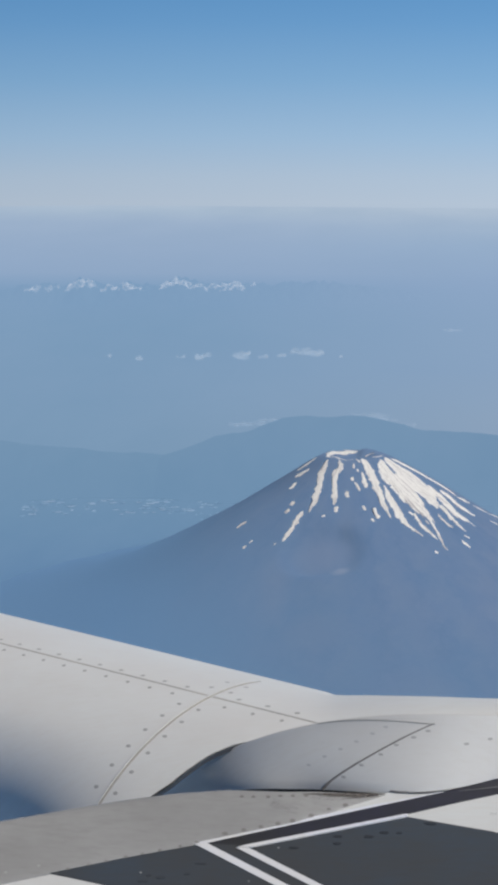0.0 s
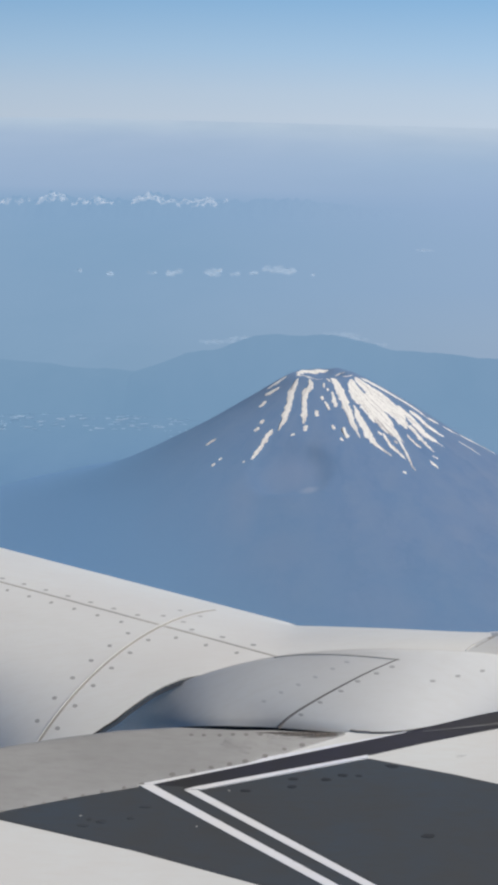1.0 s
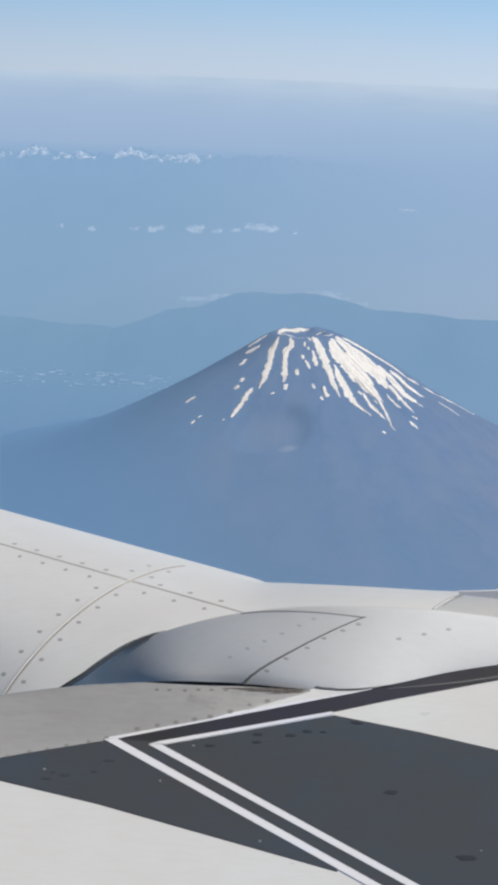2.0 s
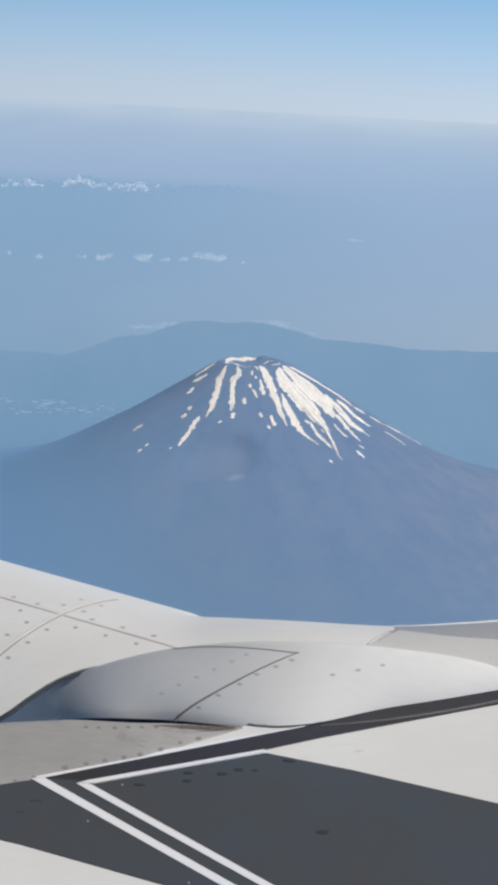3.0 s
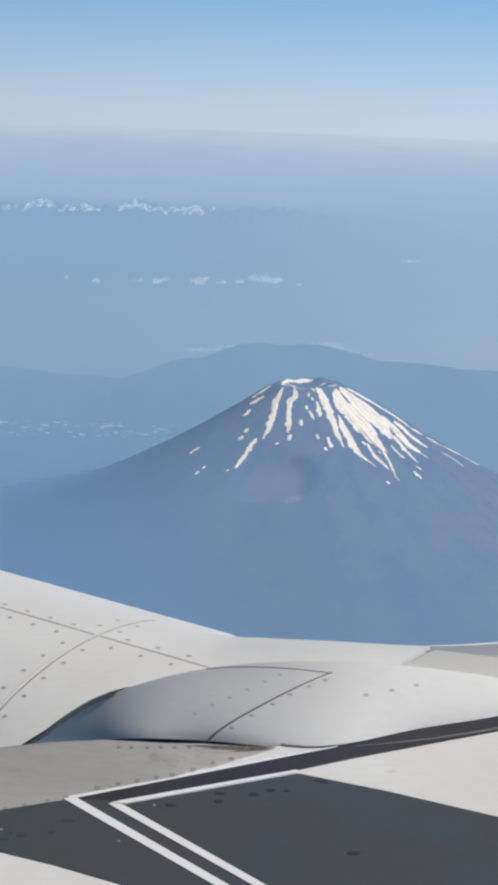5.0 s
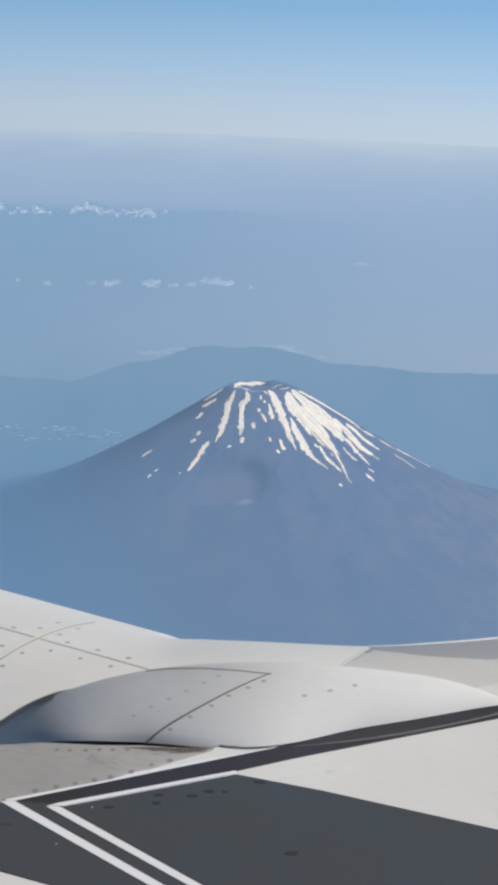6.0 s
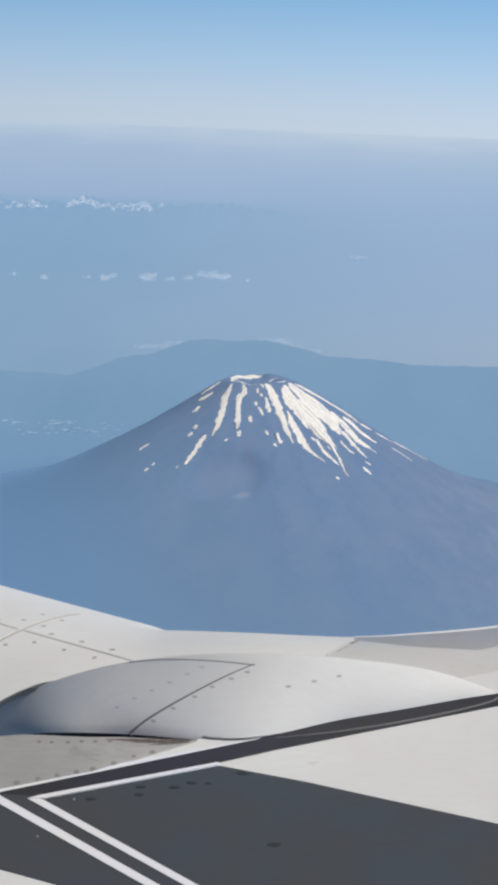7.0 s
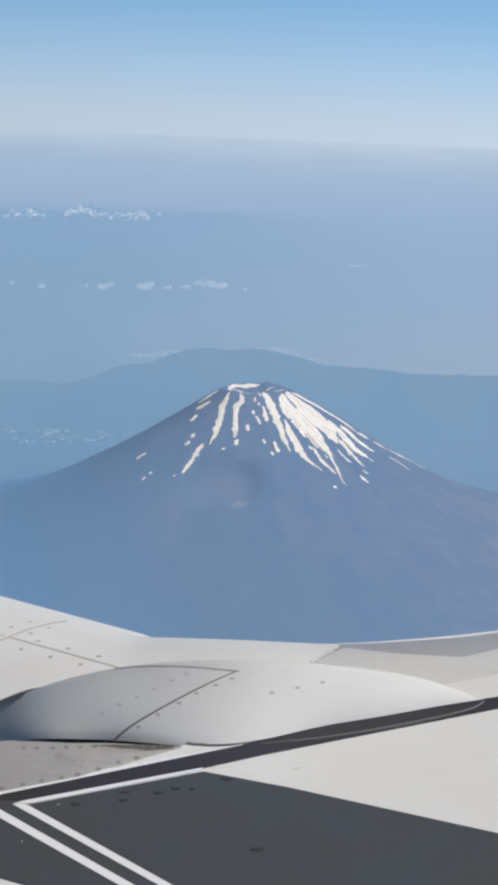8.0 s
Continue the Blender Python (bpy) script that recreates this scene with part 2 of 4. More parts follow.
ribbon("seal_edge", on_wing, lambda t: curve_at(SEAL_WEAR, t), 0.018, WORN, airliner, 0.003, "worn pale edge of the seal", taper=0.35, ease=0.4)
plate("edge_line", [(-0.875, 5.768), (-0.826, 5.766), (0.240, 6.138), (0.262, 6.150), (-0.45, 5.925)], LINE, airliner, 0.0055, label="white edge line beside the slat")


# slat in front of the wing: rounded grey strip
def slat_width(x):
    return float(np.interp(x, (-2.7, -1.78, -1.15, -0.9, -0.66, -0.29, -0.06, 0.0), (0.64, 0.60, 0.56, 0.52, 0.44, 0.21, 0.045, 0.005)))


SLAT_PROFILE = ((0.0, -0.03), (0.0, 0.004), (0.15, 0.020), (0.30, 0.033), (0.45, 0.041), (0.58, 0.043), (0.65, 0.026), (0.69, -0.030), (0.70, -0.12))


def slat_at(x, v):
    h, up = curve_at(SLAT_PROFILE, v)
    w = slat_width(x)
    k = min(1.0, w / 0.3)
    px, py = x - 0.316 * h * w, lead(x) + slat_off(x) + 0.949 * h * w
    return np.array([px, py, wing_z(px, py) + (up * k if up > 0 else up)])


def build_slat():
    nu, nv = 90, 28
    vs = [slat_at(-2.7 + 2.69 * i / (nu - 1), j / (nv - 1)) for i in range(nu) for j in range(nv)]
    return mesh_ob("slat", vs, grid_faces(nu, nv), GREY, airliner, "grey painted leading-edge slat with rows of fasteners")


slat = build_slat()


# ---------------------------------------------------------------- engine cowling: a body of revolution, bent inward low down
N_U = np.array([-0.83791, 0.54394, -0.04514])
N_V = np.array([0.54450, 0.83876, 0.0])
N_W = np.array([-0.03786, 0.02458, 0.99898])
N_C = np.array([-0.871, 7.089, -4.984])
N_R = 1.785


def cowl(s, deg):
    a = radians(deg)
    r = N_R + 0.019 * s
    # bent inward low down so that this part darkens in the camera's view
    under = max(0.0, deg - 106) / 57.3
    away = min(1.0, max(0.0, (s + 0.2) / 1.1))
    r -= 2.2 * under * under * away * away * (3 - 2 * away)
    return N_C + s * N_U + r * (math.cos(a) * N_V + math.sin(a) * N_W)


def cowl_n(s, deg):
    return normal_of(cowl, s, deg, 1e-3, 1.0)


COWL_EDGE = ((60, -0.195), (84, -0.20), (86.5, -0.22), (87.2, -0.40), (88, -0.56), (89.5, -0.72), (94, -0.63), (98, -0.52), (101, -0.43), (104, -0.38), (106, -0.355), (108, -0.338), (110, -0.32), (112.5, -0.30), (117, -0.235), (125, -0.12), (150, 0.1), (181, 0.3))


def cowl_end(deg):
    return float(np.interp(deg, [p[0] for p in COWL_EDGE], [p[1] for p in COWL_EDGE]))


def build_cowl():
    nu, nv = 70, 140
    vs = []
    for j in range(nv):
        deg = 20 + 160 * j / (nv - 1)
        s0 = cowl_end(deg)
        for i in range(nu):
            vs.append(cowl(s0 + (3.6 - s0) * (i / (nu - 1)) ** 1.5, deg))
    return mesh_ob("engine_cowling", vs, grid_faces(nv, nu), WHITE_LIGHTENED, airliner, "white painted engine cowling with sealed panel joints")


cowling = build_cowl()
ribbon("joint", cowl_n, lambda t: (3.4 - 4.1 * t, 89.0 - 0.6 * t), 0.012, SEAM, cowling, 0.0015, steps=80)
ribbon("joint", cowl_n, lambda t: (0.010, 74 + 60 * t), 0.016, SOIL, cowling, 0.0015, steps=80)
# strips beside the joints, added for the highlight on their lips
ribbon("joint_lip", cowl_n, lambda t: (3.4 - 4.1 * t, 88.66 - 0.6 * t), 0.007, PALE_SEAL, cowling, 0.001, "lip strip beside the joint, added for its highlight", steps=80)
ribbon("joint_lip", cowl_n, lambda t: (0.023, 75 + 59 * t), 0.011, WHITE_LIGHTENED, cowling, 0.003, "lip strip beside the joint, added for its highlight", steps=80)
# contact shadow beside the fairing, laid on as a dark strip
ribbon("contact_shadow", cowl_n, lambda t: (cowl_end(124 - 26 * t) + 0.004, 124 - 26 * t), 0.014, GAP_SHADE, cowling, 0.001, "dark strip painted as the fairing's contact shadow", steps=60, taper=0.8)
# strip added inside the cowling's edge: closes a gap, coloured as the lip's shade
vs = []
for k in range(60):
    deg = 91 + 33 * k / 59
    p = cowl(cowl_end(deg), deg)
    inward = N_C + cowl_end(deg) * N_U - p
    vs += [p, p + 0.026 * inward / np.linalg.norm(inward)]
mesh_ob("edge_shade_strip", vs, grid_faces(60, 2), DARK, cowling, "dark strip added as shade inside the cowling's edge")
for k in range(15):
    screw(cowling, *cowl_n(0.207 + 0.16 * k, 89.0 - 1.9), 1.45)
    screw(cowling, *cowl_n(0.216 + 0.16 * k, 89.0 + 1.9), 1.45)
for k in range(4):
    screw(cowling, *cowl_n(-0.144 - 0.183 * k, 87.0 - 0.3 * k), 1.45)
    if k < 3:
        screw(cowling, *cowl_n(-0.144 - 0.180 * k, 91.1 - 0.25 * k), 1.45)
for d in (80.5, 85.0, 94.0, 98.6, 103.2, 107.8, 112.4, 117.0, 121.6, 126.2):
    screw(cowling, *cowl_n(-0.040, d), 1.45)
    screw(cowling, *cowl_n(0.098, d - 0.3), 1.45)

# ---------------------------------------------------------------- pylon fairing (the hump over the leading edge)
FAIR_NEAR = [(-1.619, 7.23, -3.937), (-1.269, 6.875, -3.688), (-1.032, 6.634, -3.519), (-0.68, 6.343, -3.329), (-0.472, 6.286, -3.291), (-0.29, 6.230, -3.262), (-0.038, 6.140, -3.234), (0.259, 6.130, -3.234), (0.552, 6.268, -3.206), (0.804, 6.328, -3.194), (1.062, 6.414, -3.177), (1.341, 6.49, -3.162)]
FAIR_TOP = [(-1.619, 7.23, -3.921), (-1.336, 6.997, -3.717), (-1.065, 6.729, -3.43), (-0.844, 6.605, -3.25), (-0.586, 6.577, -3.132), (-0.322, 6.539, -3.042), (-0.061, 6.436, -2.965), (0.192, 6.412, -2.948), (0.466, 6.428, -2.951), (0.802, 6.481, -2.999), (1.065, 6.508, -3.062), (1.342, 6.497, -3.161)]


def smooth_at(ctrl, s, w=0.10):
    """The curve through the points, averaged over a short stretch."""
    w = min(w, max(s, 0.0) / 2 + 0.002, max(1 - s, 0.0) / 2 + 0.002)
    rows = ((-1.5, 0.1), (-1, 0.2), (-0.5, 0.25), (0, 0.3), (0.5, 0.25), (1, 0.2), (1.5, 0.1))
    return sum(g * curve_at(ctrl, s + d * w) for d, g in rows) / sum(g for d, g in rows)


def fairing(s, v):
    """v: 0 at the near foot, 0.5 on the crest, 1 at the far foot."""
    a, k = smooth_at(FAIR_NEAR, s, 0.05), smooth_at(FAIR_TOP, s)
    run = (k - a)[:2]
    h = max(k[2] - a[2], 0.004)
    u = 2 * v
    size = float(np.linalg.norm(run))
    if u <= 1:
        f, z = u, 0.006 + (k[2] - a[2] - 0.006) * u + float(np.interp(s, (0, 0.15, 0.3, 0.5, 1), (0.13, 0.13, 0.11, 0.095, 0.09))) * size * math.sin(math.pi * max(u, 0.0) ** 0.7)
    else:
        f = 1 + 0.5 * (u - 1)
        z = k[2] - a[2] - 0.32 * size * (u - 1) - 0.35 * h * (u - 1) ** 2
    p = np.array([a[0] + run[0] * f, a[1] + run[1] * f, a[2] + z])
    if 0 < u < 1:
        p += 0.4 * math.sin(math.pi * u ** 0.9) * (smooth_at(FAIR_NEAR, s, 0.12) - a)
    return p


def fairing_n(s, v):
    return normal_of(fairing, s, v, 2e-3, 1.0)


def build_fairing():
    nu, nv = 120, 48
    vs = [fairing(i / (nu - 1), j / (nv - 1)) for i in range(nu) for j in range(nv)]
    for i in range(nu):
        vs[i * nv][2] -= float(np.interp(i / (nu - 1), (0.27, 0.37, 0.56, 0.60), (0.0, 0.008, 0.010, 0.0)))
    return mesh_ob("pylon_fairing", vs, grid_faces(nu, nv), WHITE_DARKENED, airliner, "white rounded pylon fairing in darkened paint, with a black foot gap")


fair = build_fairing()
# under the fairing's near foot a black skirt painted as the gap's shade, further on a thin line of sealant
gap_vs = []
for i in range(90):
    a = smooth_at(FAIR_NEAR, 0.565 * i / 89, 0.05)
    gap_vs += [a + np.array([0, 0.012, 0.010]), a + np.array([0, 0.003, -0.001]), a + np.array([0, 0.002, -0.13])]
mesh_ob("foot_gap_shade", gap_vs, grid_faces(90, 3), GAP_SHADE, fair, "black skirt painted as the gap's shade")


def foot_at(s):
    """Where the fairing's skin comes up out of the wing."""
    for k in range(60):
        p = fairing(s, 0.002 * k)
        if p[2] > wing_z(p[0], p[1]) + 0.0065:
            return s, 0.002 * k
    return s, 0.12


ribbon("foot_seal", fairing_n, lambda t: foot_at(0.560 + 0.100 * t), 0.008, SEAM_DARK, fair, 0.003, "thin brownish sealant line", steps=50, taper=0.6)

# ---------------------------------------------------------------- saddle behind the fairing and the outboard leading edge
SAD_TOP = [(-0.451, 7.508, -3.300), (-0.200, 7.343, -3.254), (0.215, 7.14, -3.173), (0.713, 7.06, -3.148), (1.108, 7.15, -3.16), (1.544, 7.4, -3.214), (1.945, 7.7, -3.273)]
SAD_LOW = [(-0.603, 6.915, -3.194), (-0.318, 6.73, -3.181), (0.223, 6.6, -3.167), (0.692, 6.6, -3.185), (1.059, 6.6, -3.219), (1.437, 6.65, -3.235), (1.774, 6.8, -3.227)]


def saddle(s, v):
    """The leading edge: grows out of the cowling's skin and becomes a surface of its own."""
    w = min(max(s / 0.22, 0.0), 1.0)
    w = w * w * (3 - 2 * w)
    p = saddle_free(s, v)
    if w < 1:
        p = p * w + cowl(-0.19 - 1.8 * s, 87.4 - 16.4 * v if v <= 1 else 71 - 14 * (v - 1)) * (1 - w)
    return p


def saddle_free(s, v):
    a, t = curve_at(SAD_LOW, s), curve_at(SAD_TOP, s)
    if v <= 1:
        p = a + (t - a) * v
        return p + np.array([0, 0, (0.020 + 0.030 * min(1.0, max(0.0, (s - 0.16) / 0.3))) * math.sin(math.pi * v)])
    q = v - 1
    d = (t - a) / np.linalg.norm((t - a)[:2])
    base = t
    return base + np.array([d[0] * 0.35 * q, d[1] * 0.35 * q, -0.20 * q - 0.30 * q * q])


def panel_split(v):
    """Where the white root panel ends and the grey outboard panel begins."""
    return 0.402 + 0.126 * v


def build_saddle(name, lo, hi, mat, label):
    nu, nv = 60, 40
    vs = []
    for i in range(nu):
        for j in range(nv):
            v = 2.0 * j / (nv - 1)
            a, b = lo(min(v, 1.0)), hi(min(v, 1.0))
            vs.append(saddle(a + (b - a) * i / (nu - 1), v))
    return mesh_ob(name, vs, grid_faces(nu, nv), mat, airliner, label)


build_saddle("leading_edge", lambda v: 0.0, lambda v: panel_split(v) - 0.001, WHITE_LIGHTENED, "white wing leading edge behind the fairing")
outer_edge = build_saddle("leading_edge", lambda v: panel_split(v) + 0.001, lambda v: 1.0, PANEL_GREY, "pale grey fixed leading edge panel")


def saddle_n(s, v):
    return normal_of(saddle, s, v, 2e-3, 1.0)


# joint between the two, pale sealant with a soiled notch at its upper end
ribbon("joint", saddle_n, lambda t: (panel_split(0.40 + 0.34 * t), 0.40 + 0.34 * t), 0.013, PALE_SEAL, outer_edge, 0.0006, "pale sealant strip", steps=20)
ribbon("notch", saddle_n, lambda t: (panel_split(0.68 + 0.16 * t) + 0.004, 0.68 + 0.16 * t), 0.024, SOIL, outer_edge, 0.0006, "soiled brown notch", steps=12, taper=0.6)
ribbon("notch", saddle_n, lambda t: (panel_split(0.45 + 0.30 * t) + 0.010, 0.45 + 0.30 * t), 0.006, SOIL, outer_edge, 0.0005, "soiled brown notch", steps=20)
for a, b in ((0.70, 0.30), (0.757, 0.308), (0.82, 0.30), (0.88, 0.30)):
    screw(outer_edge, *saddle_n(a, b), 1.3, PALE_SCREW, 0.5)

SLAT_V = ((0.49, 0.545, 0.593, 0.669, 0.757, 0.839, 1.0), (0.80, 0.72, 0.659, 0.605, 0.538, 0.63, 0.78))


def outer_slat(s, v):
    """Slat shell over the panel: v 0 at its trailing edge, 1 on the crest, past 1 round the nose."""
    q = 0.50 + 0.50 * s
    v0 = float(np.interp(q, *SLAT_V))
    p = saddle(q, v0 + (1.0 - v0) * min(v, 1.0))
    up = (0.002 + 0.004 * math.sin(0.5 * math.pi * min(max(v, 0.0), 1.0))) * min(1.0, 4 * s + 0.05)
    p = p + np.array([0, 0, up])
    if v < 0:
        p = p + np.array([0, 0.002, 0.03 * v])
    if v > 1:
        p = p + np.array([0.02, 0.2, -0.12 - 0.25 * (v - 1)]) * (v - 1)
    return p


vs = [outer_slat(i / 59, -0.6 + 2.2 * j / 21) for i in range(60) for j in range(22)]
out_slat = mesh_ob("outboard_slat", vs, grid_faces(60, 22), SLAT_GREY, airliner, "bare grey outboard slat")
# the nose's bright sky reflection, painted as a white strip
vs = [outer_slat(i / 59, v) + np.array([0, 0, u]) for i in range(60) for v, u in ((0.84, -0.004), (0.88, 0.001), (1.0, 0.002), (1.15, 0.001), (1.4, -0.006))]
mesh_ob("nose_highlight", vs, grid_faces(60, 5), LINE, out_slat, "white strip painted as the nose's bright reflection")


def seam_path(t):
    return 0.442 + 0.200 * t ** 1.1, -0.012 + 0.426 * t


ribbon("joint", fairing_n, seam_path, 0.013, SEAM_DARK, fair, 0.002, taper=0.6)
ribbon("joint", fairing_n, lambda t: (0.45 + 0.193 * t, 0.492 - 0.084 * t ** 1.5), 0.008, SEAM, fair, 0.002)
for a, b in ((0.419, 0.142), (0.451, 0.200), (0.481, 0.250), (0.510, 0.300), (0.539, 0.354), (0.563, 0.400),
             (0.484, 0.060), (0.515, 0.132), (0.548, 0.198), (0.575, 0.258), (0.605, 0.309), (0.630, 0.355),
             (0.685, 0.249), (0.723, 0.283), (0.760, 0.328)):
    screw(fair, *fairing_n(a, b), 1.3, PALE_SCREW if a < 0.442 + 0.46 * b else SCREW, 0.5)


def slat_n(x, v):
    return normal_of(slat_at, x, v, 2e-3, 1.0)


for k in range(9):
    x = -0.62 + 0.056 * k + random.uniform(-0.006, 0.006)
    screw(slat, *slat_n(x, 0.53 - 0.18 * max(0.0, x + 0.4) + random.uniform(-0.01, 0.01)), random.uniform(0.8, 1.2), DARK_SCREW)
for k in range(8):
    x = -0.74 + 0.078 * k + random.uniform(-0.008, 0.008)
    screw(slat, *slat_n(x, 0.165 + 0.03 * (k > 5)), random.uniform(1.0, 1.4), DARK_SCREW)
for k in range(5):
    screw(slat, *slat_n(-2.1 + 0.14 * k, 0.20), 0.8)
for k in range(8):
    screw(slat, *slat_n(-1.42 + 0.079 * k + random.uniform(-0.008, 0.008), 0.13), random.uniform(0.8, 1.2), DARK_SCREW)
# brown run-off beside the gap
for k in range(12):
    x0, v0 = random.uniform(-0.55, -0.08), random.uniform(0.40, 0.60)
    dx, dv = random.uniform(0.03, 0.12), random.uniform(-0.20, -0.03)
    ribbon("dirt_smear", slat_n, lambda t: (min(x0 + dx * t, -0.03), v0 + dv * t), random.uniform(0.03, 0.07), SMEAR, slat, 0.0012, "faint brown dirt smear", steps=10, taper=0.8)

for x0, x1, v0, wd in ((-0.36, -0.05, 0.565, 0.034), (-0.27, -0.04, 0.49, 0.024), (-0.20, -0.05, 0.40, 0.014)):
    ribbon("dirt_line", slat_n, lambda t: (x0 + (x1 - x0) * t, v0 - 0.06 * t), wd, GRIME, slat, 0.0010, "brown grime beside the gap", steps=16, taper=0.4, ease=0.6)

# scuffs, chips and specks on the walkway and the wing
def blot(name, x, y, rx, ry, mat, parent, label, up=0.0065, corners=9):
    plate(name, [(x + 1.05 * rx * random.uniform(0.75, 1.15) * math.cos(k * math.tau / corners), y + ry * random.uniform(0.75, 1.15) * math.sin(k * math.tau / corners))
                 for k in range(corners)], mat, parent, up, label=label, bevel=min(rx, ry) * 0.2)


for x, y, rx, ry in ((-0.093, 5.823, 0.026, 0.013), (-0.231, 5.823, 0.021, 0.010), (-0.234, 5.774, 0.022, 0.010), (-0.021, 5.852, 0.024, 0.011),
                     (0.045, 5.852, 0.016, 0.006), (0.321, 5.503, 0.030, 0.014), (0.599, 5.160, 0.042, 0.018), (0.191, 5.918, 0.030, 0.010), (-0.430, 5.742, 0.026, 0.008)):
    blot("scuff", x, y, rx, ry, SCUFF, panel_r, "dark scuff mark")
for x, y, rx, ry in ((-1.006, 5.538, 0.026, 0.012), (-1.060, 5.550, 0.012, 0.008), (-1.078, 5.511, 0.022, 0.008), (-0.836, 5.630, 0.028, 0.006), (-0.890, 5.562, 0.016, 0.008)):
    blot("scuff", x, y, rx, ry, FAINT_SCUFF, panel_l, "faint dark scuff mark")
for x, y, r in ((0.729, 5.224, 0.006), (0.657, 5.199, 0.004), (-0.497, 5.739, 0.006)):
    blot("chip", x, y, r, r * 0.9, GREY, panel_r, "pale chip", corners=6)
for x, y, r in ((-1.098, 5.567, 0.006), (-0.617, 5.522, 0.005), (-0.199, 5.208, 0.006)):
    blot("chip", x, y, r, r * 0.9, GREY, panel_l, "pale chip", corners=6)
for x, y, r in ((0.480, 5.995, 0.016), (1.165, 6.207, 0.006), (-0.075, 5.101, 0.010), (0.500, 6.000, 0.008)):
    blot("speck", x, y, r, r * 0.5, SMEAR, skin, "faint brown speck", up=0.004, corners=7)

# ---------------------------------------------------------------- landscape
GROUND_Z = -471.0
PEAK = (1.5, 1100.0)


def fbm(x, y, z=0.0, octs=4):
    v, a = 0.0, 1.0
    for k in range(octs):
        v += a * noise.noise((x, y, z + 7.3 * k))
        x, y, a = x * 2.03, y * 2.03, a * 0.5
    return v


def cone_z(x, y):
    """Height of the volcano's slope."""
    dx, dy = x - PEAK[0], y - PEAK[1]
    r, az = math.hypot(dx, dy), math.atan2(dx, -dy)
    z = -285.8 - 330 * (1 - math.exp(-max(r - 22, 0) / 460))
    z = 7 * float(np.logaddexp(z / 7, -480 / 7))
    if r < 18:
        z -= 4 * (1 - (r / 18) ** 2)
    z -= 0.13 * max(0.0, dy + 14) * math.exp(-(r / 26) ** 4)
    ex, ey = math.cos(az), math.sin(az)
    gully = fbm(ex * 7, ey * 7, r * 0.006) * min(1, r / 90) * 0.45 + fbm(ex * 22, ey * 22, r * 0.02, 3) * min(1, r / 60) * 0.16
    z += gully + fbm(x * 0.02, y * 0.02, 3) * min(0.9, r * 0.01)
    # shoulder on the flank that holds the large snowfield
    z += 3.4 * math.exp(-((r - 66) / (34 if r < 66 else 46)) ** 2) * max(0.0, math.cos(az - 1.95))
    # side crater on the near slope: a bowl with a steep inner wall, a low outer rim and a ravine above it
    wob = 3 * fbm(dx * 0.04, dy * 0.04, 6, 2)
    q = math.hypot((dx + 19 + wob) / 30, (dy + 87 - wob) / 20)
    z -= 7.0 / (1 + math.exp(min(60.0, (q - 0.83) * 9)))
    z += 1.3 * math.exp(-((q - 1.12) / 0.16) ** 2) * (0.5 - 0.5 * (dy + 87) / max(19.0, abs(dy + 87)))
    z += 2.2 * math.exp(-((dx + 7) / 6) ** 2 - ((dy + 99) / 4) ** 2)
    z -= 1.6 * math.exp(-((dx + 9 + wob) / 5) ** 2) * math.exp(-((dy + 66) / 11) ** 2)
    z += 2.6 * math.exp(-((dx - 9) / 5) ** 2 - ((dy - 13) / 6) ** 2) + 1.6 * math.exp(-((dx - 17) / 4) ** 2 - ((dy + 2) / 6) ** 2)
    z += 1.3 * fbm(ex * 2.2, 3 + ey * 2.2, 1.0, 2) * math.exp(-abs(r - 17) / 7) 
    return z


def level_light(n, l, b, amount, way=(0.15, 0, 1)):
    """Imitates light scattered in the air: bends normals so that far relief looks softer."""
    g = n.new("ShaderNodeNewGeometry")
    mx = n.new("ShaderNodeMix")
    mx.data_type = "VECTOR"
    mx.inputs["Factor"].default_value = amount
    l.new(g.outputs["Normal"], mx.inputs[4])
    mx.inputs[5].default_value = way
    l.new(mx.outputs[1], b.inputs["Normal"])


def fall_noise(n, l, warp, stretch, scale):
    """Noise drawn out along the fall line of the slope, slightly warped."""
    co = n.new("ShaderNodeTexCoord")
    sep = n.new("ShaderNodeSeparateXYZ")
    flip, turn = n.new("ShaderNodeMath"), n.new("ShaderNodeMath")
    flip.operation, turn.operation = "MULTIPLY", "ARCTAN2"
    flip.inputs[1].default_value = -1.0
    out, xyz, size, bend = n.new("ShaderNodeVectorMath"), n.new("ShaderNodeCombineXYZ"), n.new("ShaderNodeVectorMath"), n.new("ShaderNodeVectorMath")
    out.operation, size.operation, bend.operation = "LENGTH", "MULTIPLY", "MULTIPLY_ADD"
    size.inputs[1].default_value, bend.inputs[1].default_value = stretch, (1.1, 1.1, 1.1)
    l.new(co.outputs["Object"], sep.inputs[0])
    l.new(sep.outputs["X"], turn.inputs[0])
    l.new(sep.outputs["Y"], flip.inputs[0])
    l.new(flip.outputs[0], turn.inputs[1])
    l.new(co.outputs["Object"], out.inputs[0])
    l.new(turn.outputs[0], xyz.inputs[0])
    l.new(out.outputs["Value"], xyz.inputs[1])
    l.new(xyz.outputs[0], size.inputs[0])
    l.new(warp, bend.inputs[0])
    l.new(size.outputs[0], bend.inputs[2])
    tex = n.new("ShaderNodeTexNoise")
    tex.inputs["Scale"].default_value, tex.inputs["Detail"].default_value, tex.inputs["Roughness"].default_value = scale, 6.0, 0.62
    l.new(bend.outputs[0], tex.inputs["Vector"])
    return tex


